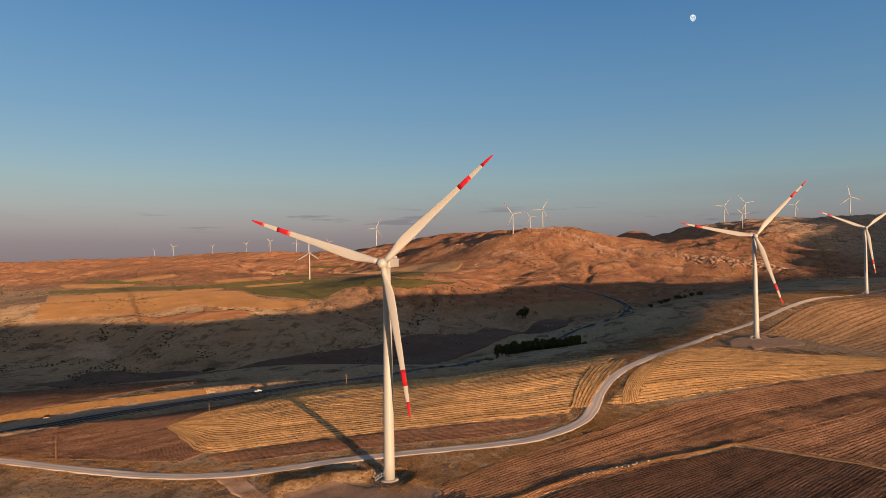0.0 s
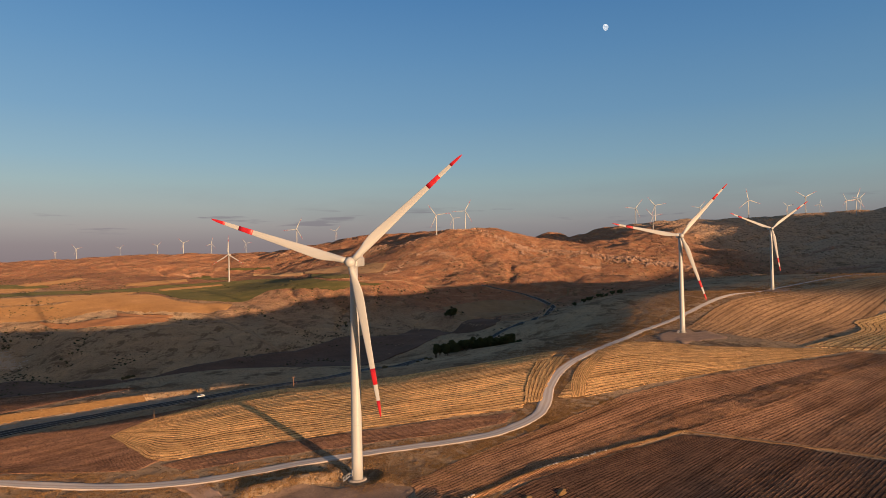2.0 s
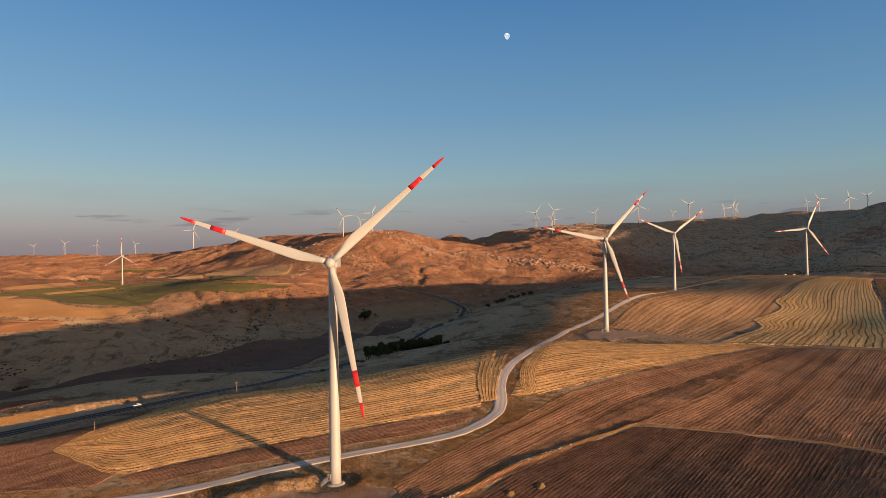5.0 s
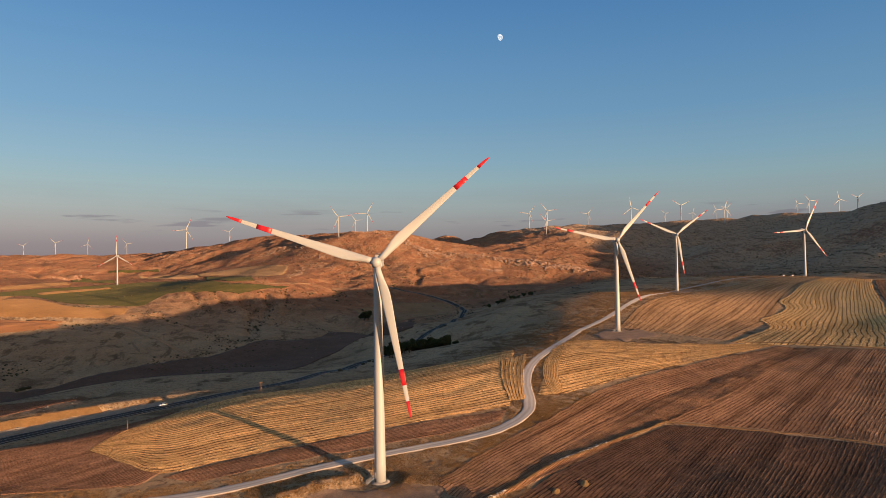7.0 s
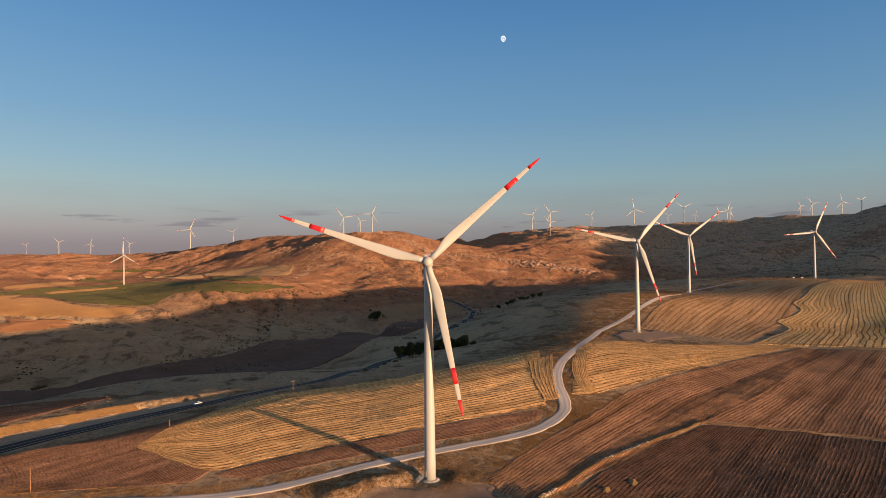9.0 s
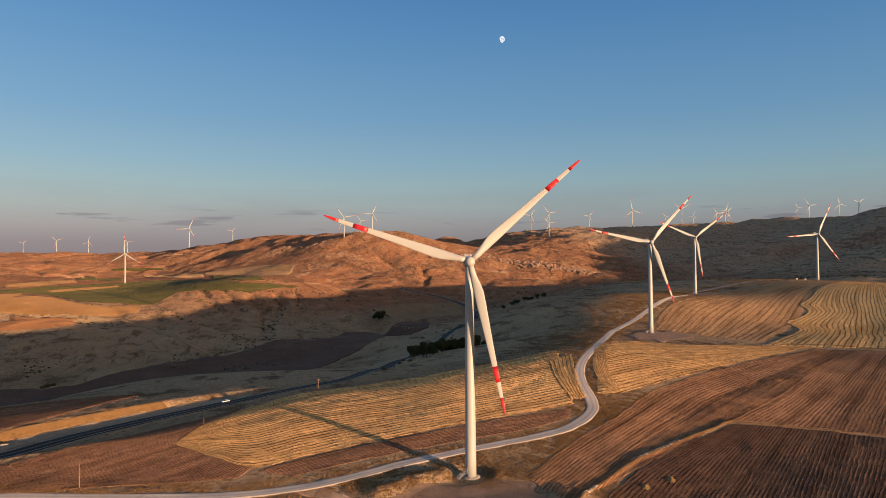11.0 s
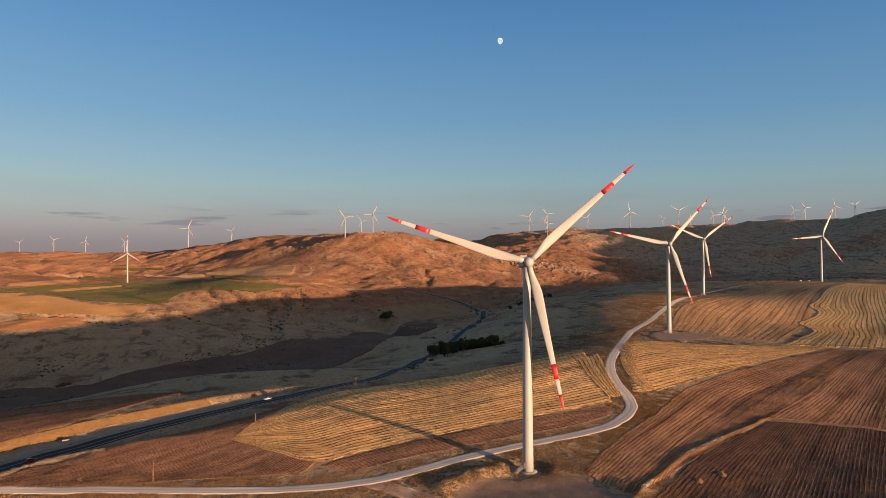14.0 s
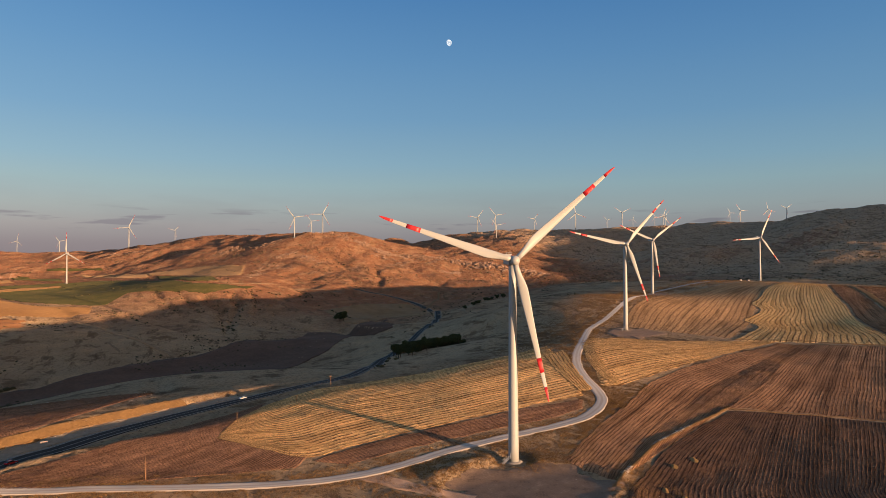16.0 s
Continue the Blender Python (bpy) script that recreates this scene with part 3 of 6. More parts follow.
def natural(x, y):
    z = np.zeros_like(x)
    for radius, hills in LAND:
        for hx, hy, top in hills:
            z += top * np.exp(-((x - hx) ** 2 + (y - hy) ** 2) / (2 * (0.62 * radius) ** 2))
    beyond = np.maximum(fade((y - np.maximum(300 + 0.95 * x, 330)) / 1.35, 170, 330), fade(np.hypot(x + 70, y), 1150, 1450) * fade(y, 700, 1150))
    for radius, hills in FAR_LAND:
        for hx, hy, top in hills:
            z += beyond * top * np.exp(-((x - hx) ** 2 + (y - hy) ** 2) / (2 * (0.62 * radius) ** 2))
    # spurs, gullies and hummocks away from the tilled ridge
    across = (y - np.maximum(300 + 0.95 * x, 330)) / 1.35
    away = np.hypot(x + 70, y)
    wild = np.maximum(fade(across, 150, 420), fade(away, 1150, 1500) * fade(y, 700, 1150))
    wild = wild * (1 - 0.85 * fade(-x + 0.25 * (y - 1500), -60, 160) * fade(y + 0.25 * x, 1180, 1330) * (1 - fade(y, 2300, 2600)))      # the level plateau
    gully = gullies(x, y)
    z += wild * (-15.0 * (gully ** 3 - 0.2) * fade(away, 750, 1150) + (15.0 + 9.0 * fade(y, 1550, 1900)) * (layered(x / 130, y / 130, 5, 21) - 0.5))
    z += wild * fade(y, 1500, 1800) * 7.0 * (np.abs(2 * layered(x / 85, y / 85, 3, 63) - 1) - 0.25)
    rocky = fade(x, 500, 1000) * fade(y, 1250, 1700)
    z += wild * rocky * (22 * (layered(x / 240, y / 240, 4, 33) - 0.5) + 13 * (np.abs(2 * layered(x / 120, y / 120, 4, 35) - 1) - 0.3))
    # a high ridge out of sight towards the sun, whose shadow lies on the farther hills
    p, s = 0.864 * x + 0.503 * y, 0.503 * x - 0.864 * y
    z += (60 - 20 * fade(p, 2330, 2800)) * fade(p, 2120, 2300) * (1 - fade(p, 3100, 3500)) * fade(s, 520, 850) * (1 - fade(s, 1300, 1700)) * (0.72 + 0.5 * value_noise(p / 90, s / 900, 71))
    # spurs and ravines that run down the valley's far bank
    bank = fade(y, 1020, 1130) * (1 - fade(y, 1320, 1450)) * (1 - fade(x, 330, 520)) * fade(x, -420, -260)
    ravine = 1 - np.abs(2 * layered((x + 0.35 * y + 26 * value_noise(x / 60, y / 60, 93)) / 120, y / 420, 2, 95) - 1)
    z += bank * (2.0 - 7.0 * np.clip(ravine - 0.62, 0, 1) / 0.38 + 3.0 * (layered(x / 40, y / 40, 3, 97) - 0.5))
    for line, deep, half in WASHES:
        d, _, along = nearest(x, y, line)
        z -= 0.7 * deep * (1 - fade(d + 5 * (value_noise(x / 22, y / 22, 41) - 0.5), 1.5, half)) * fade(along, 0, 60)
    return z


def land(x, y):
    """The height of the ground at x, y (arrays or numbers)."""
    x, y = np.atleast_1d(np.asarray(x, float)), np.atleast_1d(np.asarray(y, float))
    z = natural(x, y)
    near = np.flatnonzero((np.abs(x) < 420).ravel() & (y < 560).ravel() & (y > 60).ravel())
    if len(near):
        xn, yn, zn = x.ravel()[near], y.ravel()[near], z.ravel()[near]
        zn = zn + 0.5 * (layered(xn / 14, yn / 14, 3, 51) - 0.5) + 0.7 * (value_noise(xn / 34, yn / 34, 53) - 0.5)
        # the asphalt road runs in a cutting
        d, side, along = nearest(xn, yn, ROAD)
        depth = 3.4 * (1 - 0.9 * fade(along, 300, 395)) * (1 - fade(along, 405, 470)) * fade(along, 0, 90)
        zn = zn - depth * (1 - fade(d, np.where(side > 0, 13.0, 9.5), np.where(side > 0, 22.5, 12.0 + 30.0 * fade(along, 215, 290)))) + np.where(side < 0, 0.10 * depth * (1 - fade(along, 200, 270)), 0) * np.exp(-((d - 13.0) / 2.5) ** 2)
        zn = zn + 1.1 * (layered(xn / 4, yn / 4, 3, 23) - 0.5) * fade(depth, 0, 2) * fade(d, 8, 10) * (1 - fade(d, 17, 22))
        # the stony field bank
        d, side, along = nearest(xn, yn, BANK)
        zn = zn + (0.25 + 0.6 * layered(along / 7, along * 0, 2, 13)) * (1 - fade(d, 0.1, 1.9)) * fade(along, 0, 12)
        # the level standing of the first turbine, dug into the slope, with spoil heaped round it
        r = np.hypot((xn - PAD_X) / 1.25, yn - PAD_Y) + 5.0 * (layered(xn / 11, yn / 11, 2, 77) - 0.5)
        # the heap on the sunward side is added, mostly unseen, to shade the pad
        rim = np.exp(-((r - 29.5) / 4.5) ** 2) * (0.5 + 0.8 * fade(0.5 * (xn - PAD_X) - 0.86 * (yn - PAD_Y), 0, 14) + 0.9 * fade(yn - PAD_Y, -6, 16) * (1 - fade(xn, -28, -14)))
        rim = rim * fade(nearest(xn, yn, [(-84, 247), (-69, 231), (-50, 212), (-40, 196)])[0], 5, 12)
        zn = np.where(r < 40, zn * fade(r, 24, 28) + (-0.9 + 0.6 * fade(yn, 226, 238)) * (1 - fade(r, 24, 28)), zn) + rim * (0.55 + 0.9 * layered(xn / 5, yn / 5, 3, 83))
        foot = fade(np.hypot(xn + 20.3, yn - 244.8), 6.5, 10.5)
        zn = -0.3 + (zn + 0.3) * foot
        flat = z.ravel().copy()
        flat[near] = zn
        z = flat.reshape(z.shape)
    return z


def land_at(x, y):
    return float(land(x, y)[0])


# ---- the ground: one sheet, fine ahead, coarse behind ----
def grid_mesh(name, x, y, z, mat, uv=None, closed=False):
    """A sheet from grids of places; uv: two grids."""
    n, m = x.shape
    me = bpy.data.meshes.new(name)
    me.vertices.add(n * m)
    me.vertices.foreach_set("co", np.stack([x, y, z], -1).ravel())
    i, j = np.meshgrid(np.arange(n - 1), np.arange(m if closed else m - 1), indexing="ij")
    k = (j + 1) % m
    quads = np.stack([i * m + j, i * m + k, (i + 1) * m + k, (i + 1) * m + j], -1).reshape(-1, 4)
    a, b, c = (np.stack([x, y], -1).reshape(-1, 2)[quads[:, q]] for q in (0, 1, 2))
    turn = np.sum((b[:, 0] - a[:, 0]) * (c[:, 1] - a[:, 1]) - (b[:, 1] - a[:, 1]) * (c[:, 0] - a[:, 0]))
    if turn < 0:
        quads = quads[:, ::-1]
    me.loops.add(quads.size)
    me.loops.foreach_set("vertex_index", quads.ravel().astype(np.int32))
    me.polygons.add(len(quads))
    me.polygons.foreach_set("loop_start", np.arange(0, quads.size, 4, dtype=np.int32))
    me.polygons.foreach_set("use_smooth", np.ones(len(quads), bool))
    if uv is not None:
        layer = me.uv_layers.new(name="rows")
        layer.data.foreach_set("uv", np.stack([uv[0].ravel(), uv[1].ravel()], -1)[quads.ravel()].ravel().astype(np.float32))
    me.update()
    me.validate()
    me.materials.append(mat)
    return new(name, me)


def build_ground():
    radii = np.concatenate([[0, 40, 80, 120], np.geomspace(150, 4800, 600)])
    ahead = np.arange(-46, 66.01, 0.16)
    turn = np.radians(np.concatenate([ahead, np.arange(68, 314, 2.5)]))
    r, a = np.meshgrid(radii, turn, indexing="ij")
    x, y = -70 + r * np.sin(a), r * np.cos(a)
    ob = grid_mesh("ground", x, y, land(x, y), M_GROUND, closed=True)
    return tagged(ob, "rolling dry-grass hills and shaded valley at dusk", "ground", kind="structure")


ground = build_ground()


def resample(line, count):
    """Evenly spaced points along a smooth curve through the line's points."""
    p = np.array(line, float)
    ext = np.vstack([2 * p[0] - p[1], p, 2 * p[-1] - p[-2]])
    fine = []
    for i in range(1, len(ext) - 2):
        for s in np.linspace(0, 1, 16, endpoint=False):
            a, b, c, d = ext[i - 1], ext[i], ext[i + 1], ext[i + 2]
            fine.append(0.5 * (2 * b + (c - a) * s + (2 * a - 5 * b + 4 * c - d) * s * s + (3 * b - a - 3 * c + d) * s ** 3))
    fine = np.array(fine + [p[-1]])
    run = np.concatenate([[0], np.cumsum(np.hypot(*np.diff(fine, axis=0).T))])
    want = np.linspace(0, run[-1], count)
    return np.stack([np.interp(want, run, fine[:, k]) for k in (0, 1)], -1), want


GRIDS = []


def field(name, guides, mat, label, lift=0.15, step=0.8, along=4.0, relief=0.0, spacing=3.0, ragged=1.5, drop=0.3):
    """A field whose rows follow the guide lines, from one edge to the other."""
    lines = [np.array(g, float) for g in guides]
    longest = max(np.hypot(*np.diff(l, axis=0).T).sum() for l in lines)
    n = max(6, int(longest / along))
    curves = np.array([resample(l, n)[0] for l in lines])
    gaps = [np.hypot(*(curves[i + 1] - curves[i]).T).mean() for i in range(len(lines) - 1)]
    total = sum(gaps)
    m = max(6, int(total / step))
    at = np.concatenate([[0], np.cumsum(gaps)])
    w = np.linspace(0, total, m)
    x = np.array([[np.interp(q, at, curves[:, j, 0]) for j in range(n)] for q in w])
    y = np.array([[np.interp(q, at, curves[:, j, 1]) for j in range(n)] for q in w])
    # ragged ends and sides
    gx, gy = np.gradient(x, axis=1), np.gradient(y, axis=1)
    gl = np.hypot(gx, gy) + 1e-6
    end = np.linspace(-1, 1, n)[None, :] ** 9
    jag = ragged * (layered(x / 6, y / 6, 3, 91) - 0.5) * 2
    cx, cy = np.gradient(x, axis=0), np.gradient(y, axis=0)
    cl = np.hypot(cx, cy) + 1e-6
    rim = (np.linspace(-1, 1, m)[:, None]) ** 31
    x, y = x + gx / gl * end * jag + cx / cl * rim * jag, y + gy / gl * end * jag + cy / cl * rim * jag
    u = np.repeat(w[:, None], n, 1)
    v = np.repeat(np.linspace(0, longest, n)[None, :], m, 0)
    z = land(x, y) + lift
    if relief:
        sway = (value_noise(x / 22, y / 22, 3) - 0.5) * spacing * 0.1
        room = np.hypot(np.gradient(x, axis=0), np.gradient(y, axis=0)) / (total / (m - 1))
        z += relief * np.clip(room, 0.15, 1) ** 1.5 * (0.45 + 0.9 * layered(x / 18, y / 18, 2, 57)) * (np.cos((u + sway) / spacing * 2 * np.pi) * 0.5 + (layered(x / 2.2, y / 2.2, 2, 8) - 0.5) * 1.2)
    GRIDS.append((name, x, y, z, u))
    # a skirt down into the ground
    x, y, z, u, v = (np.pad(g, 1, mode="edge") for g in (x, y, z, u, v))
    for g in (x, y):
        g[0, :] += 1.2 * np.sign(g[1, :] - g[2, :]) * np.minimum(np.abs(g[1, :] - g[2, :]), 1.0)
        g[-1, :] += 1.2 * np.sign(g[-2, :] - g[-3, :]) * np.minimum(np.abs(g[-2, :] - g[-3, :]), 1.0)
        g[:, 0] += 0.4 * (g[:, 1] - g[:, 2])
        g[:, -1] += 0.4 * (g[:, -2] - g[:, -3])
    z[0, :] -= drop
    z[-1, :] -= drop
    z[1:-1, 0] -= drop
    z[1:-1, -1] -= drop
    ob = grid_mesh(name, x, y, z, mat, (u, v))
    return tagged(ob, label, "field", kind="structure")


def ribbon(name, line, width, mat, label, category, lift=0.1, shift=0.0, start=0.0, end=1.0, across=9, every=4.0, crown=0.0, level=0.0, rag=0.0, dash=None):
    """A strip that follows a line over the ground."""
    length = np.hypot(*np.diff(np.array(line), axis=0).T).sum()
    p, run = resample(line, int(length / every))
    keep = (run >= start * length) & (run <= end * length)
    g = np.gradient(p, axis=0)
    g /= np.hypot(*g.T)[:, None]
    normal = np.stack([-g[:, 1], g[:, 0]], -1)
    p, normal, run = p[keep], normal[keep], run[keep]
    off = np.linspace(-width / 2, width / 2, across)
    x = p[:, 0][:, None] + normal[:, 0][:, None] * (off + shift)
    y = p[:, 1][:, None] + normal[:, 1][:, None] * (off + shift)
    if rag:
        push = rag * (layered(x / 5, y / 5, 3, 61) - 0.5) * 2 * np.sign(off) * (np.abs(off) > width * 0.45)
        x, y = x + normal[:, 0][:, None] * push, y + normal[:, 1][:, None] * push
    if level:
        mid = land(p[:, 0] + normal[:, 0] * 0, p[:, 1])
        for _ in range(6):
            mid = np.convolve(np.pad(mid, 2, mode="edge"), [0.2] * 5, "valid")
        z = level * mid[:, None] + (1 - level) * land(x, y)
        z = np.maximum(z, land(x, y) - 0.05)
    else:
        z = land(x, y)
    z = z + lift + crown * (1 - (2 * off / width) ** 2)
    u = np.repeat(off[None, :], len(p), 0)
    v = np.repeat(run[:, None], across, 1)
    x, z0, y, u, v = np.pad(x, 1, mode="edge"), np.pad(z, 1, mode="edge"), np.pad(y, 1, mode="edge"), np.pad(u, 1, mode="edge"), np.pad(v, 1, mode="edge")
    z0[:, 0] -= 0.4
    z0[:, -1] -= 0.4
    return tagged(grid_mesh(name, x, y, z0, mat, (u, v)), label, category, kind="structure")


# fields by their row lines
field("stubble_field", [[(-127, 313), (-116, 340), (-99, 368), (-72, 391), (-22, 402), (10, 407), (70, 429), (112, 450)],
                        [(-130, 304), (-112, 282), (-99, 268.5), (-78, 278), (-56, 287), (-31, 294), (8, 305), (57, 315)]][::1],
      M_STUBBLE, "golden cut-wheat stubble field with combed rows", 0.16, 0.4, 3.0, 0.11, 3.4)
field("red_soil_strip", [[(-96, 264), (-79, 275), (-58, 283.5), (-33, 290.5), (6, 301.5), (53, 310)],
                         [(-84, 258), (-71, 263), (-40, 273.5), (-5, 282), (20, 287.5), (46, 297.5)]],
      M_RED_SOIL, "narrow strip of red-brown ploughed soil", 0.10, 0.5, 3.0, 0.08, 1.5)
field("ploughed_field", [[(-250, 222), (-222, 252), (-197, 279), (-178, 296), (-149, 326), (-117, 356), (-103, 372)],
                         [(-226, 262), (-195, 270), (-165, 292), (-135, 320), (-112, 342)],
                         [(-160, 260), (-142, 268), (-127, 282), (-114, 296)],
                         [(-104, 259), (-101, 262), (-99, 266), (-97, 270)]],
      M_RED_SOIL, "red-brown ploughed field with close furrows", 0.12, 0.36, 4.0, 0.06, 1.5)
field("stubble_field", [[(150, 465), (176, 481), (200, 474), (224, 456), (264, 446), (318, 430)],
                        [(78, 326), (96, 330), (156, 359.5), (246, 402), (290, 418), (312, 424)]],
      M_STUBBLE, "pale golden stubble field beside the gravel track", 0.16, 0.4, 3.5, 0.11, 3.4)
field("ploughed_field", [[(313, 421), (241, 396), (163, 358), (110, 327), (73, 297), (32, 267), (0, 239)],
                         [(319, 412), (222, 359), (150, 318), (100, 285), (57, 256), (20, 228), (4, 213)],
                         [(329, 405), (262, 367), (188, 318), (154, 297), (140, 289), (131, 284), (124, 281)],
                         [(349, 391), (296, 356), (258, 330), (216, 300), (192, 283), (176, 271), (162, 261)],
                         [(371, 374), (310, 331), (275, 306), (240, 281), (218, 266), (200, 253), (185, 242)],
                         [(470, 300), (410, 250), (370, 226), (330, 202), (300, 184), (280, 172), (262, 160)]],
      M_PLOUGH, "brown ploughed field with fanning furrows", 0.14, 0.38, 3.0, 0.075, 1.9)
field("ploughed_field", [[(119, 275), (84, 257), (48, 237), (20, 216), (0, 198), (-30, 160)],
                         [(131, 271), (104, 251), (73, 227), (48, 207), (30, 191), (0, 150)],
                         [(160, 256), (135, 236), (111, 216), (88, 197), (68, 179), (40, 140)],
                         [(184, 238), (150, 212), (122, 192), (104, 180), (91, 170), (70, 130)],
                         [(260, 156), (220, 140), (190, 130), (170, 122), (150, 115), (120, 90)]],
      M_DARK_PLOUGH, "dark brown ploughed field with stones and close furrows", 0.14, 0.34, 3.0, 0.085, 1.7)
field("fallow_field", [[(250, 545), (335, 640), (430, 722), (500, 778), (600, 808), (738, 840)],
                       [(296, 456), (400, 536), (500, 626), (620, 724), (742, 806)]],
      M_FALLOW, "tan fallow field with faint slanting furrows", 0.14, 0.7, 5.0, 0.08, 5.4)
field("swathed_field", [[(744, 800), (640, 735), (556, 672), (520, 650), (497, 613), (420, 562), (407, 545), (392, 520), (365, 492), (292, 446)],
                        [(750, 782), (660, 720), (586, 661), (550, 625), (524, 598), (470, 560), (431, 523), (405, 495), (368, 463), (319, 424)],
                        [(756, 765), (690, 705), (612, 637), (575, 603), (536, 566), (490, 520), (428, 468), (400, 440), (372, 418), (352, 402)],
                        [(752, 733), (690, 678), (631, 620), (590, 575), (544, 531), (500, 485), (448, 433), (425, 408), (405, 388), (385, 370)]],
      M_SWATH, "golden field of wavy straw swaths", 0.32, 0.6, 4.0, 0.12, 3.9, 2.5, 1.2)
field("ploughed_field", [[(756, 730), (694, 675), (635, 617), (594, 572), (548, 528), (504, 482), (452, 430), (390, 368)],
                         [(776, 718), (720, 665), (660, 604), (630, 570), (603, 541), (560, 495), (513, 452), (470, 330)]],
      M_PLOUGH, "brown ploughed field beside the straw swaths", 0.3, 1.2, 6.0, 0.3, 5.0)
field("grass_strip", [[(778, 716), (722, 663), (663, 602), (633, 568), (606, 539), (563, 493), (516, 450)],
                      [(784, 712), (728, 659), (669, 598), (639, 564), (612, 535), (569, 489), (522, 446)]],
      M_YELLOW, "strip of golden uncut grass", 0.8, 1.2, 6.0, 0.3, 3.0, 1.5, 1.4)
field("ploughed_field", [[(786, 710), (730, 657), (671, 596), (641, 562), (614, 533), (571, 487), (524, 444)],
                         [(900, 640), (840, 590), (780, 530), (740, 490), (700, 460), (650, 410), (600, 370)]],
      M_PLOUGH, "brown ploughed field on the gentle slope", 0.3, 1.6, 8.0, 0.3, 5.0)
field("fallow_field", [[(880, 970), (930, 975), (985, 930), (1000, 850), (985, 760)],
                       [(830, 900), (850, 860), (860, 820), (870, 770), (865, 715)]],
      M_FALLOW, "tan fallow field on the knoll", 0.4, 1.6, 8.0, 0.3, 5.0)
field("ploughed_field", [[(-330, 398), (-273, 399), (-233, 412), (-208, 418), (-181, 421), (-158, 421)],
                         [(-300, 285), (-232, 305), (-212, 322), (-196, 345), (-179, 380), (-162, 412)]],
      M_RED_SOIL, "red-brown ploughed field above the road cutting", 0.10, 0.6, 4.0, 0.09, 1.5)
field("stubble_headland", [[(86, 406), (74, 374), (65, 344), (60, 323)], [(112, 426), (93, 385), (78, 349), (68, 322)]],
      M_STUBBLE, "turning rows at the end of the stubble field", 0.24, 0.4, 2.0, 0.12, 3.4)
field("stubble_headland", [[(117, 406), (101, 375), (90, 346), (86, 328)], [(150, 446), (122, 396), (103, 357), (94, 332)]],
      M_STUBBLE, "turning rows at the start of the pale stubble field", 0.24, 0.4, 2.0, 0.12, 3.4)
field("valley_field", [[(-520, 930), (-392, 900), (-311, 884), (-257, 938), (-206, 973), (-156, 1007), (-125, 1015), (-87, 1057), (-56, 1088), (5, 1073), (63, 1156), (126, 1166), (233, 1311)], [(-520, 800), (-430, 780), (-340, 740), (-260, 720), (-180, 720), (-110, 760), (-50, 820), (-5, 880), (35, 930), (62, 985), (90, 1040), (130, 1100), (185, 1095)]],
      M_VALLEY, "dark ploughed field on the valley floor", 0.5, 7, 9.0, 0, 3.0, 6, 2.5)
field("straw_field", [[(125, 1423), (197, 1498), (273, 1535), (341, 1549), (368, 1501)], [(127, 1223), (153, 1197), (236, 1343), (265, 1279), (288, 1233)]],
      M_PALE, "pale straw field inside the road bend", 0.5, 6, 8.0, 0, 3.0, 5, 2.5)
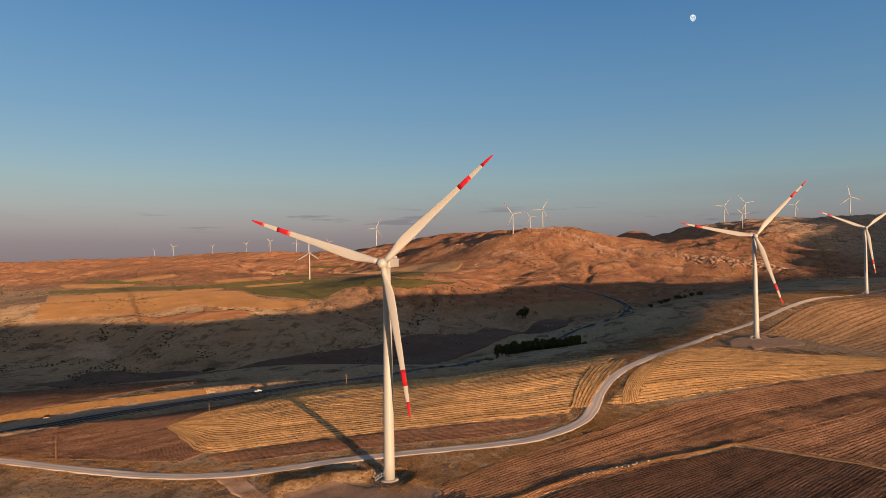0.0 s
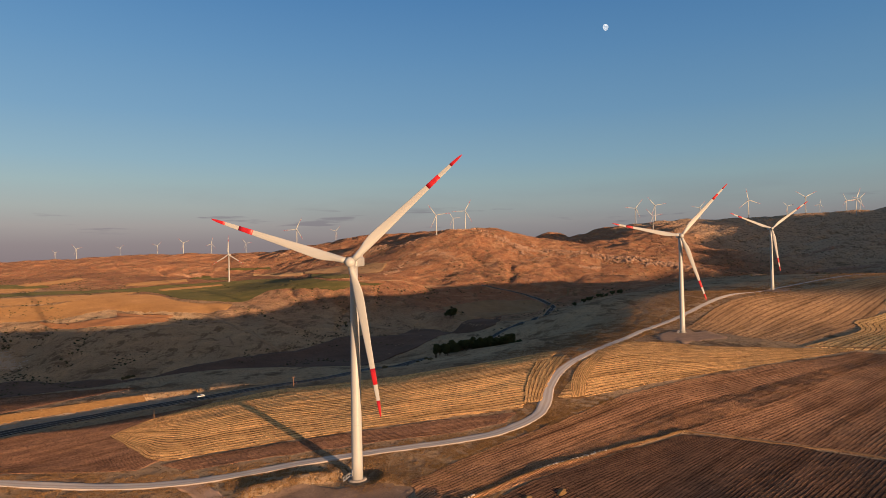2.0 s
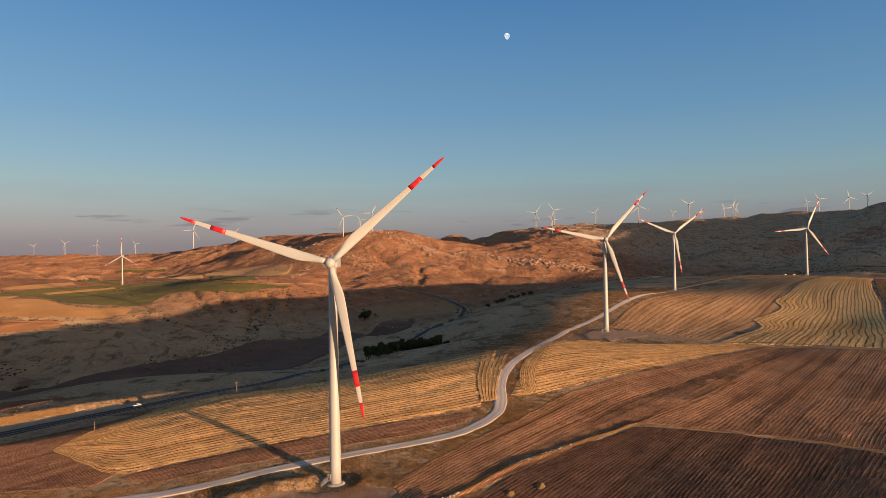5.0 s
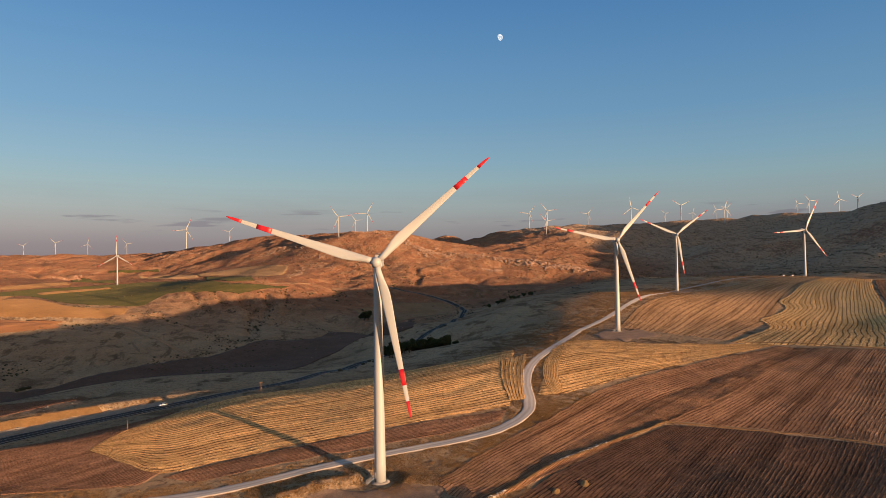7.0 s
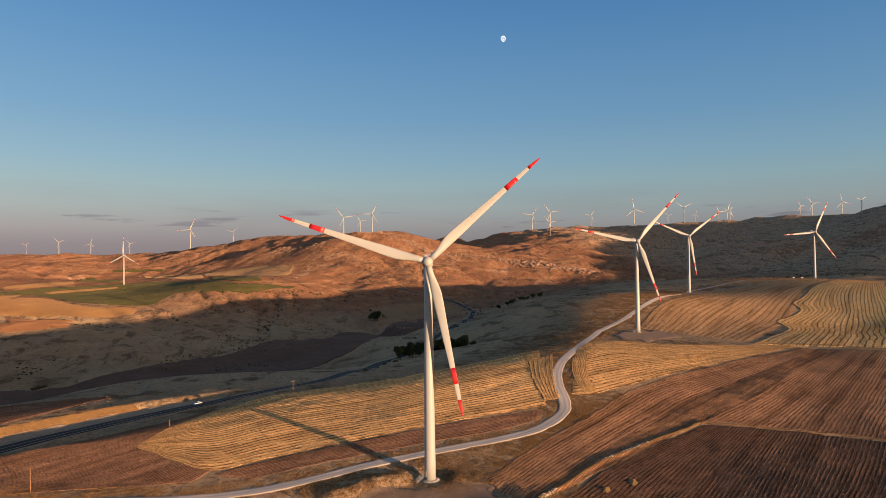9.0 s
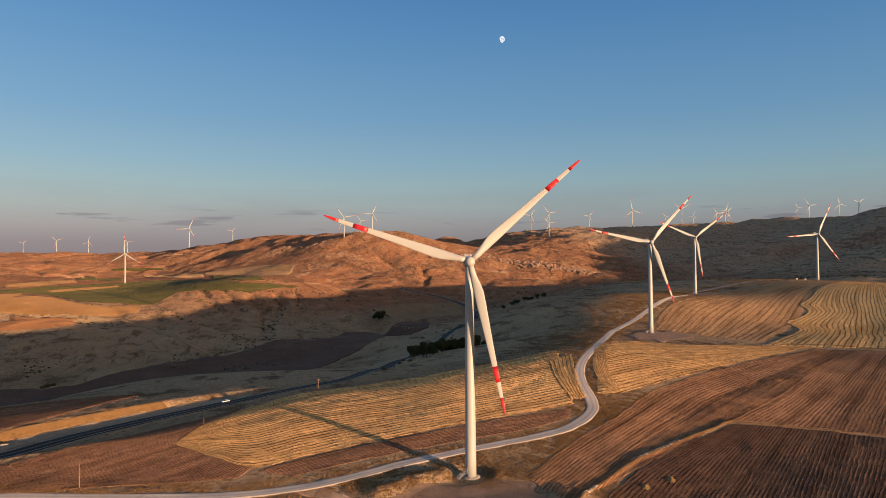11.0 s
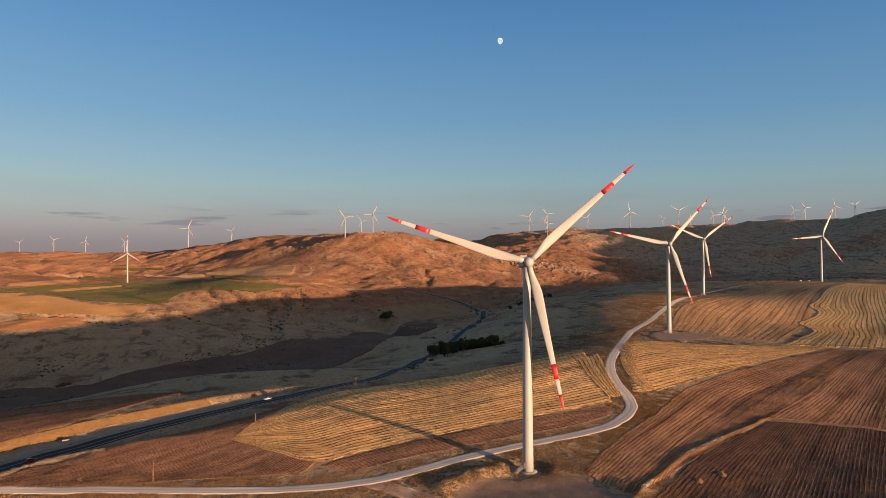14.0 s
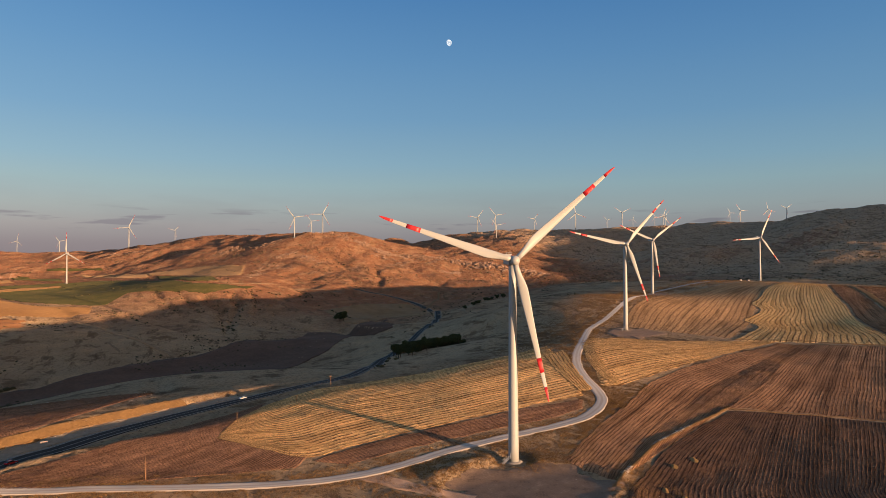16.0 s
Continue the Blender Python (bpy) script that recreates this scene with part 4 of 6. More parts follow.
FAR_FIELDS = (
    ("green_field", [[(-689, 1861), (-584, 1935), (-464, 2007), (-327, 2065), (-150, 1648), (-60, 1613), (-5, 1626)], [(-649, 1743), (-582, 1750), (-443, 1525), (-350, 1460), (-295, 1459), (-266, 1584), (-109, 1545)]],
     M_GREEN, "dull olive crop field on the plateau"),
    ("green_field", [[(-208, 1599), (-148, 1623), (-60, 1606), (-1, 1621)], [(-211, 1567), (-169, 1553), (-108, 1527), (-47, 1574)]],
     M_GREEN, "olive crop field at the plateau's edge"),
    ("green_field", [[(-1208, 1931), (-955, 1811), (-768, 1829), (-661, 1873)], [(-1152, 1841), (-865, 1640), (-714, 1700), (-637, 1802)]],
     M_GREEN, "long narrow olive crop strip on the plateau"),
    ("straw_field", [[(-590, 1827), (-530, 1876), (-454, 1922)], [(-570, 1782), (-507, 1834), (-444, 1893)]],
     M_YELLOW, "thin pale straw strip inside the green crop"),
    ("straw_field", [[(-1091, 1742), (-862, 1585), (-729, 1579), (-618, 1750)], [(-888, 1417), (-793, 1457), (-674, 1459), (-591, 1561)]],
     M_YELLOW, "broad golden straw field above the shaded valley"),
    ("straw_field", [[(-900, 1410), (-796, 1444), (-674, 1442), (-607, 1535), (-553, 1654), (-437, 1460), (-317, 1420)], [(-830, 1285), (-700, 1298), (-600, 1322), (-522, 1366), (-451, 1338), (-374, 1320), (-310, 1354)]],
     M_TAN, "golden stubble slope above the shaded valley"),
    ("ploughed_plot", [[(-513, 1338), (-457, 1328), (-404, 1298)], [(-470, 1209), (-423, 1213), (-396, 1250)]],
     M_ORANGE, "orange-brown bare plot on the valley's far bank"),
    ("ploughed_plot", [[(-638, 1288), (-524, 1269), (-416, 1296)], [(-582, 1237), (-467, 1180), (-388, 1208)]],
     M_ORANGE, "orange-brown bare slope on the far bank"),
    ("straw_field", [[(-736, 2001), (-671, 2052), (-612, 2145)], [(-711, 1927), (-639, 1944), (-577, 2037)]],
     M_YELLOW, "golden straw strip on the far plateau"),
    ("straw_field", [[(-1350, 2216), (-1121, 2031), (-958, 1939)], [(-1223, 2034), (-1040, 1885), (-920, 1847)]],
     M_YELLOW, "golden straw plot beside a green strip"),
    ("green_field", [[(-1262, 2221), (-1091, 2103), (-955, 2000)], [(-1181, 2084), (-1017, 1959), (-935, 1958)]],
     M_GREEN, "narrow olive crop strip on the plateau"),
    ("straw_field", [[(-1081, 2083), (-1014, 2125), (-961, 2206)], [(-1010, 2010), (-948, 2056), (-918, 2146)]],
     M_YELLOW, "slanting golden straw strip on the slope"),
    ("green_field", [[(-732, 2690), (-658, 2651), (-492, 2187)], [(-595, 2138), (-538, 2113), (-473, 2085)]],
     M_GREEN, "thin dark green strip behind the turbine"),
    ("green_field", [[(-634, 2811), (-541, 2796), (-451, 2756)], [(-629, 2786), (-536, 2766), (-444, 2707)]],
     M_GREEN, "thin dark green strip on the slope"),
    ("straw_field", [[(-501, 2646), (-389, 2556), (-276, 2359)], [(-470, 2505), (-353, 2277), (-263, 2252)]],
     M_PALE, "pale straw strip below the hill"),
    ("straw_field", [[(-274, 2382), (-187, 2378), (-93, 2320), (16, 2165)], [(-261, 2310), (-169, 2202), (-90, 1995), (-11, 1957)]],
     M_PALE, "pale straw field at the hill's foot"),
    ("green_field", [[(-236, 2259), (-158, 2129), (-86, 1714)], [(-203, 1825), (-137, 1661), (-86, 1663)]],
     M_GREEN, "green plot round the white farm huts"),
)
for far_field, (name, guides, mat, label) in enumerate(FAR_FIELDS):
    field(name, guides, mat, label, 0.42 + 0.04 * far_field + (0.7 if "inside" in label else 0), 5, 6.0, 0, 3.0, 9, 1.2)

# the road, its verges and the gravel track
ribbon("road_verge", ROAD, 13.0, M_VERGE, "stony grey-brown verge along the asphalt road", "verge", 0.05, 0, 0.0, 1.0, 13, 5, 0, 0, 1.2)
ribbon("road", ROAD, 9.6, M_ASPHALT, "two-lane asphalt road with worn white lines", "road", 0.22, 0, 0.0, 1.0, 9, 4, 0.10, 0.9)
for name, off in (("edge_line", -4.1), ("edge_line", 4.1), ("centre_line", 0.0)):
    ribbon(name, ROAD, 0.28, M_LINE, "painted white line on the asphalt", "road line", 0.34, off, 0.0, 1.0, 3, 4, 0, 0.9)
ribbon("gravel_track", TRACK, 6.2, M_TRACK, "pale grey gravel service track with worn wheel lines", "track", 0.16, 0, 0, 1, 11, 3, 0.05, 0.85, 0.7)
ribbon("gravel_track", [(-84, 247), (-76, 240), (-69, 231), (-60, 222), (-50, 212)], 8.5, M_TURN, "bare earth turn-off to the turbine pad", "track", 0.10, 0, 0, 1, 9, 2, 0, 0.5, 1.0)
ribbon("road_verge", ROAD, 8.0, M_VERGE, "shaded stony slope of the road cutting", "verge", 0.10, 11.0, 0.03, 0.19, 15, 1.5, 0.0, 0, 0.8)
ribbon("earth_bank", ROAD, 6.0, M_BANK, "sunlit golden earth bank above the road cutting", "bank", 0.16, 18.3, 0.03, 0.175, 15, 1.2, 0.0, 0, 1.6)
ribbon("earth_bank", BANK, 1.7, M_BANK, "stony golden-grass bank between the ploughed fields", "bank", 0.12, 0, 0.03, 1, 13, 1.0, 0.05, 0, 0.7)
ribbon("earth_bank", [(122, 279), (160, 258), (186, 241), (262, 158)], 2.0, M_BALK, "low brown grassy balk between the ploughed fields", "bank", 0.18, 0, 0, 1, 7, 2.5, 0.12, 0, 1.1)
ribbon("earth_bank", [(292, 446), (330, 425), (352, 400), (388, 366), (480, 300)], 3.0, M_BALK, "grassy balk along the swathed field", "bank", 0.3, 0, 0, 1, 7, 3, 0.3, 0, 1.2)
ribbon("dirt_lane", [(350, 1440), (395, 1500), (440, 1570), (470, 1640)], 5, M_PALE, "pale dirt lane leaving the road bend", "lane", 0.8, 0, 0, 1, 5, 8)
for line, wide in (([(-88, 896), (-56, 919), (-26, 924), (4, 920), (35, 927)], 3.5),
                   ([(-65, 946), (-17, 962), (19, 983), (52, 1034), (121, 1145)], 3),
                   ([(-253, 1100), (-240, 1057), (-229, 1026)], 3),
                   ([(-331, 1290), (-248, 1160), (-198, 1074), (-156, 1007)], 7),
                   ([(221, 1678), (127, 1733), (35, 1675), (-49, 1640), (-127, 1665)], 5),
                   ([(296, 1180), (322, 1118), (228, 805)], 4)):
    ribbon("dirt_lane", line, wide, M_LANE, "faint worn dirt lane over the slope", "lane", 0.3, 0, 0, 1, 5, 6, 0.1, 0, 1.8)


def disc_patch(name, cx, cy, rx, ry, mat, label, lift, turn=0.0):
    a, r = np.meshgrid(np.linspace(0, 2 * np.pi, 60), np.linspace(0.02, 1, 16), indexing="ij")
    rag = 1 + 1.1 * (layered(3 + 3 * np.cos(a) + cx, 3 + 3 * np.sin(a), 4, 71) - 0.5) * r
    px, py = rx * r * rag * np.cos(a), ry * r * rag * np.sin(a)
    x, y = cx + px * math.cos(turn) - py * math.sin(turn), cy + px * math.sin(turn) + py * math.cos(turn)
    z = land(x, y) + lift - 0.3 * (r > 0.99)
    return tagged(grid_mesh(name, x, y, z, mat, (x, y)), label, "pad", kind="structure")


disc_patch("turbine_pad", PAD_X - 2, PAD_Y - 1, 33, 25, M_BARE, "bare grey-brown earth pad at the turbine foot", 0.10)
disc_patch("turbine_pad", 232, 505, 34, 22, M_BARE, "bare earth pad round the second turbine", 0.35, 0.9)
disc_patch("turbine_pad", 497, 800, 26, 16, M_BARE, "bare earth pad round the third turbine", 0.35, 0.8)
disc_patch("turbine_pad", 815, 915, 30, 18, M_BARE, "bare earth pad round the fourth turbine", 0.35, 0.5)


# ---- things ----
def part(name, bm, mat, parent=None, label="", smooth=True, m=None):
    me = bpy.data.meshes.new(name)
    bm.to_mesh(me)
    bm.free()
    if smooth:
        me.polygons.foreach_set("use_smooth", np.ones(len(me.polygons), bool))
    me.materials.append(mat)
    ob = new(name, me)
    if parent:
        ob.parent = parent
    if m is not None:
        ob.matrix_basis = m
    if label:
        ob["label"] = label
    return ob


def loft(rings, closed_ends=True):
    """A skin over rings of equally many points."""
    bm = bmesh.new()
    vs = [[bm.verts.new(p) for p in ring] for ring in rings]
    k = len(vs[0])
    for a, b in zip(vs, vs[1:]):
        for i in range(k):
            bm.faces.new((a[i], a[(i + 1) % k], b[(i + 1) % k], b[i]))
    if closed_ends:
        bm.faces.new(vs[0][::-1])
        bm.faces.new(vs[-1])
    bmesh.ops.recalc_face_normals(bm, faces=bm.faces)
    return bm


def ring(radius, z, count=36, cx=0.0, cy=0.0):
    return [(cx + radius * math.cos(2 * math.pi * i / count), cy + radius * math.sin(2 * math.pi * i / count), z) for i in range(count)]


def box(bm, size, at, turn=None):
    m = Matrix.Translation(at) @ (turn or Matrix.Identity(4)) @ Matrix.Diagonal((*size, 1))
    return bmesh.ops.create_cube(bm, size=1.0, matrix=m)["verts"]


def bevelled_box(size, at=(0, 0, 0), width=0.1, segments=2):
    bm = bmesh.new()
    box(bm, size, at)
    bmesh.ops.bevel(bm, geom=bm.edges[:], offset=width, segments=segments, affect="EDGES", profile=0.6)
    return bm


def rod(bm, a, b, radius, sides=6):
    a, b = Vector(a), Vector(b)
    m = Matrix.Translation((a + b) / 2) @ (b - a).to_track_quat("Z", "Y").to_matrix().to_4x4()
    bmesh.ops.create_cone(bm, cap_ends=True, segments=sides, radius1=radius, radius2=radius, depth=(b - a).length, matrix=m)


HUB_HEIGHT, HUB_AHEAD, BLADE = 80.0, -4.3, 56.0
# distance from the hub, chord, thickness, twist in degrees
SECTIONS = [(1.2, 2.3, 2.3, 22), (3.5, 2.35, 2.3, 22), (6.0, 2.7, 2.0, 21), (9.0, 3.4, 1.55, 18), (12.0, 3.75, 1.2, 15), (16.0, 3.6, 0.95, 12), (22.0, 3.1, 0.75, 8.5),
            (30.0, 2.5, 0.55, 5.5), (39.0, 1.95, 0.40, 3), (44.7, 1.65, 0.32, 1.5), (50.3, 1.3, 0.24, 0.5), (54.0, 0.9, 0.15, 0), (55.4, 0.5, 0.08, 0), (56.0, 0.12, 0.03, 0)]


def section(r):
    for (a, c0, t0, w0), (b, c1, t1, w1) in zip(SECTIONS, SECTIONS[1:]):
        if a <= r <= b:
            s = (r - a) / (b - a)
            return c0 + (c1 - c0) * s, t0 + (t1 - t0) * s, w0 + (w1 - w0) * s
    return SECTIONS[-1][1:]


def blade_ring(r, grow=0.0):
    """One airfoil ring: round at the root, thin outwards; the leading edge at +x, bent a little upwind towards the tip."""
    chord, thick, twist = section(r)
    chord, thick = chord + grow, thick + grow
    plump = max(0.0, min(1.0, (r - 3.5) / 7.0))
    pts = []
    for i in range(18):
        a = 2 * math.pi * i / 18
        x = math.cos(a)
        y = math.sin(a) * (1 - plump * 0.55 * (0.5 - 0.5 * x) ** 1.2)
        lead = 0.5 - 0.18 * plump
        px = (x * 0.5 - (0.5 - lead)) * chord
        w = radians(twist)
        q = (px * math.cos(w) - y * thick / 2 * math.sin(w), px * math.sin(w) + y * thick / 2 * math.cos(w))
        pts.append((q[0], q[1] - 0.0006 * r * r, r))
    return pts


def blade_loft(a, b, count, grow=0.0):
    inner = [r for r, *_ in SECTIONS if a < r < b]
    rs = sorted(set([a, b] + inner + [a + (b - a) * k / count for k in range(count + 1)]))
    return loft([blade_ring(r, grow) for r in rs])


def build_turbine():
    turbine = new("wind_turbine")
    rings = []
    for i in range(13):
        z = 0.5 + 77.6 * i / 12
        rings.append(ring(2.08 - 0.66 * (i / 12) ** 1.1, z, 40))
    tower = part("tower", loft(rings), M_WHITE, turbine)
    for k, z in enumerate((20.5, 46.0)):
        radius = 2.08 - 0.66 * ((z - 0.5) / 77.6) ** 1.1
        part("flange_ring", loft([ring(radius + 0.012, z - 0.09, 40), ring(radius + 0.035, z, 40), ring(radius + 0.012, z + 0.09, 40)]), M_WHITE, tower, "thin raised seam between tower sections")
    part("foundation", loft([ring(3.6, -1.2, 40), ring(3.5, 0.25, 40), ring(2.9, 0.5, 40), ring(2.3, 0.55, 40)]), M_CONCRETE, turbine, "round grey concrete foundation ring")
    bm = bevelled_box((1.05, 0.18, 2.2), (0, 0, 0), 0.06)
    part("door", bm, M_GREY, tower, "grey steel tower door", m=pose(-1.75, -1.08, 2.9, 0, 0, -58))
    # outside steps up to the door
    bm = bmesh.new()
    for k in range(8):
        box(bm, (0.28, 1.0, 0.05), (-5.0 + k * 0.3, 0, 0.25 + 0.2 * k))
    for s in (-0.52, 0.52):
        rod(bm, (-5.2, s, 0.1), (-2.75, s, 1.75), 0.09)
    box(bm, (1.0, 1.1, 0.07), (-2.35, 0, 1.75))
    st = part("stairs", bm, M_GREY, turbine, "pale steel steps up to the tower door", False, pose(0, 0, 0, 0, 0, 22))
    bm = bmesh.new()
    for s in (-0.52, 0.52):
        rod(bm, (-5.2, s, 1.15), (-2.85, s, 2.8), 0.06)
        rod(bm, (-2.85, s, 2.8), (-1.95, s, 2.8), 0.06)
        for x, z in ((-5.15, 0.1), (-4.0, 0.9), (-2.85, 1.7), (-1.95, 1.7)):
            rod(bm, (x, s, z), (x, s, z + 1.1), 0.05)
    part("handrail", bm, M_LINE, st, "pale handrails", False)
    # the nacelle, a long rounded box with a rear cooler and a mast
    bm = bevelled_box((3.7, 10.6, 3.7), (0, 3.4, 80.1), 0.55, 4)
    for v in bm.verts:
        if v.co.y > 6:
            v.co.z += (v.co.y - 6) * -0.06 if v.co.z > 80 else (v.co.y - 6) * 0.10
    nacelle = part("nacelle", bm, M_WHITE, turbine)
    part("yaw_collar", loft([ring(1.45, 78.0, 36), ring(1.65, 78.2, 36), ring(1.65, 78.6, 36)]), M_GREY, turbine, "grey collar under the nacelle")
    part("cooler", bevelled_box((3.0, 0.5, 1.1), (0, 7.4, 82.3), 0.1), M_GREY, nacelle, "grey cooler on the roof")
    bm = bmesh.new()
    for x in (-1.0, 1.0):
        rod(bm, (x, 6.4, 81.6), (x, 6.4, 83.6), 0.06)
    rod(bm, (-1.0, 6.4, 83.4), (1.0, 6.4, 83.4), 0.05)
    part("wind_sensor", bm, M_GREY, nacelle, "thin wind-sensor mast")
    bm = bmesh.new()
    bmesh.ops.create_uvsphere(bm, u_segments=12, v_segments=8, radius=0.22, matrix=Matrix.Translation((0.4, 2.5, 82.15)) @ Matrix.Diagonal((1, 1, 1.4, 1)))
    part("warning_light", bm, M_RED, nacelle, "small red warning light")
    for side in (-1, 1):
        bm = bmesh.new()
        box(bm, (0.02, 1.5, 0.9), (side * 1.862, 4.6, 80.3))
        part("logo_panel", bm, M_GREY, nacelle, "grey marking on the nacelle side", False)
        bm = bmesh.new()
        for z in (79.2, 79.45):
            box(bm, (0.02, 1.9, 0.1), (side * 1.862, 4.6, z))
        part("logo_bar", bm, M_GREY, nacelle, "grey bars on the nacelle side", False)
    # the spinner
    prof = [(2.35, 0.05), (2.3, 0.6), (1.6, 1.5), (0.6, 1.88), (-0.6, 1.92), (-1.4, 1.75), (-2.0, 1.3), (-2.35, 0.7), (-2.45, 0.1)]
    rings = [[(rad * math.cos(2 * math.pi * i / 32), HUB_AHEAD + y, HUB_HEIGHT + rad * math.sin(2 * math.pi * i / 32)) for i in range(32)] for y, rad in prof]
    part("hub", loft(rings), M_WHITE, turbine)
    for k in range(3):
        blade = part("blade", blade_loft(1.2, BLADE - 0.3, 22, -0.012), M_WHITE, turbine)
        part("red_band", blade_loft(39.0, 44.7, 3, 0.02), M_RED, blade, "red warning band")
        part("red_tip", blade_loft(50.3, 56.0, 4, 0.02), M_RED, blade, "red blade tip")
    return turbine


FACING = -14.0          # the rotors all face the evening wind


def set_turbine(turbine, x, y, size, angle, z=None, facing=FACING):
    turbine.matrix_basis = pose(x, y, land_at(x, y) if z is None else z, 0, 0, facing) @ Matrix.Diagonal((size, size, size, 1))
    blades = [c for c in turbine.children if c.name.startswith("blade")]
    for k, b in enumerate(blades):
        b.matrix_basis = Matrix.Translation((0, HUB_AHEAD, HUB_HEIGHT)) @ pose(0, 0, 0, -4) @ pose(0, 0, 0, 0, 90 - angle - 120 * k, 0)
    return turbine


first = tagged(build_turbine(), "white three-bladed wind turbine with red-banded blades on a bare pad", "wind turbine", "wind turbines on the ridge")
# x, y, rotor angle
others = [(237.5, 522.8, 48, 19.0), (498.5, 813.4, 37, 34.0), (825.6, 925.7, 65, 47.0), (-444.5, 1984.0, 90, 30.8)]
for x, y, angle, z in others:
    t = copy_thing(first, Matrix.Identity(4))
    set_turbine(t, x, y, 1.0, angle)
    t["label"] = "white wind turbine with red-banded blades on the grassy ridge" if y < 1500 else "white wind turbine with red-banded blades beside a green field"
set_turbine(first, -20.3, 244.8, 1.0, 42.0, -0.3)
FAR = [(-1409, 4377, 0.68), (-1080, 3780, 0.73), (-984, 4008, 0.72), (-815, 4157, 0.74), (-393, 3195, 1.1), (-205, 3129, 0.58), (200, 2363, 0.89), (319, 2469, 0.87),
       (267, 2413, 0.52), (1335, 3340, 1.01), (1404, 3256, 1.0), (1226, 2872, 0.77), (1675, 3318, 0.77), (1911, 3262, 1.14), (2156, 3308, 0.59), (2213, 3242, 1.05),
       (2322, 3285, 0.55), (2351, 3123, 0.65), (2305, 2995, 0.98), (2410, 3105, 0.7), (2684, 2896, 0.62), (2758, 2894, 0.84), (2721, 2669, 0.76), (2381, 2250, 0.58),
       (-1951, 4206, 0.46), (-1768, 4066, 0.74), (-1614, 4312, 0.58)]
dice = random.Random(7)
for x, y, size in FAR:
    t = copy_thing(first, Matrix.Identity(4))
    set_turbine(t, x, y, size, dice.uniform(0, 120))
    t["label"] = "small distant white wind turbine on the skyline"
    t["group"] = "distant wind turbines"


# ---- moon ----
bm = bmesh.new()
bmesh.ops.create_uvsphere(bm, u_segments=32, v_segments=20, radius=21)
for v in bm.verts:
    if v.co.x < 0:
        v.co.x *= 0.62          # unlit side squashed in shape, to look a little short of full
mx, my, mz = (math.sin(radians(20.59)) * math.cos(radians(18.78)), math.cos(radians(20.59)) * math.cos(radians(18.78)), math.sin(radians(18.78)))
moon = part("moon", bm, M_MOON, m=Matrix.Translation((-70 + 4700 * mx, 5 + 4700 * my, 79 + 4700 * mz)) @ pose(0, 0, 0, 0, -20, -20))
tagged(moon, "pale gibbous moon in the clear evening sky", "moon")


# ---- trees and bushes ----
def tree(name, height, spread, seed, dense=1.0, tall=False):
    """A trunk with limbs and a crown of many small leaf clumps."""
    rnd = random.Random(seed)
    ob = new(name)
    bm = bmesh.new()
    rod(bm, (0, 0, -0.6), (0, 0, height * 0.55), 0.035 * height, 8)
    for k in range(6):
        a, z = rnd.uniform(0, 6.28), height * rnd.uniform(0.18, 0.5)
        rod(bm, (0, 0, z), (spread * 0.35 * math.cos(a), spread * 0.35 * math.sin(a), z + height * 0.2), 0.014 * height, 5)
    part("trunk", bm, M_BARK, ob)
    verts, faces = [], []
    lobes = []
    for k in range(9 if not tall else 7):
        a, q = rnd.uniform(0, 6.28), rnd.uniform(0.1, 0.5) * spread * (0.5 if tall else 1)
        lobes.append((q * math.cos(a), q * math.sin(a), height * rnd.uniform(0.30, 0.82), spread * rnd.uniform(0.22, 0.36), height * rnd.uniform(0.12, 0.2)))
    for k in range(int(520 * dense)):
        lx, ly, lz, lr, lh = rnd.choice(lobes)
        d = Vector((rnd.gauss(0, 1), rnd.gauss(0, 1), rnd.gauss(0, 1))).normalized() * rnd.uniform(0.55, 1.05)
        c = Vector((lx + d.x * lr, ly + d.y * lr, max(0.06 * height, lz + d.z * lh)))
        s = rnd.uniform(0.035, 0.075) * height
        e = Euler((rnd.uniform(0, 6.28), rnd.uniform(0, 6.28), rnd.uniform(0, 6.28))).to_matrix()
        base = len(verts)
        for p in ((-1, -0.6, 0), (1, -0.6, 0.15), (0.8, 0.7, -0.1), (-0.7, 0.8, 0.2)):
            verts.append(tuple(c + e @ (Vector(p) * s)))
        faces.append((base, base + 1, base + 2, base + 3))
    me = bpy.data.meshes.new("crown")
    me.from_pydata(verts, [], faces)
    me.materials.append(M_TREE)
    crown = new("crown", me)
    crown.parent = ob
    return ob


kinds = [tree("tree", 12, 9.5, 11, 1.3), tree("tree", 10.5, 10.5, 12, 1.3), tree("tree", 14.5, 7.0, 13, 1.2, True)]
places = []
dice = random.Random(21)
for k in range(70):                     # the copse beside the road
    q = dice.random()
    px, py = 46 + 74 * q + dice.uniform(-9, 11), 618 + 50 * q + dice.uniform(-16, 14)
    d, _, _ = nearest(np.array([px]), np.array([py]), ROAD)
    if d[0] > 9:
        places.append((px, py, dice.uniform(0.62, 0.95), dice.choice((0, 1, 1, 2))))
for k in range(36):                     # its thinner edge towards the fields
    q = dice.random()
    px, py = 40 + 76 * q + dice.uniform(-8, 8), 590 + 50 * q + dice.uniform(-14, 12)
    d, _, _ = nearest(np.array([px]), np.array([py]), ROAD)
    if d[0] > 9:
        places.append((px, py, dice.uniform(0.45, 0.85), dice.choice((0, 1, 2, 2))))
places += [(121, 670, 0.98, 2), (125, 674, 1.0, 2), (117, 667, 0.9, 2), (123, 1246, 1.85, 1), (129, 1240, 1.5, 0)]
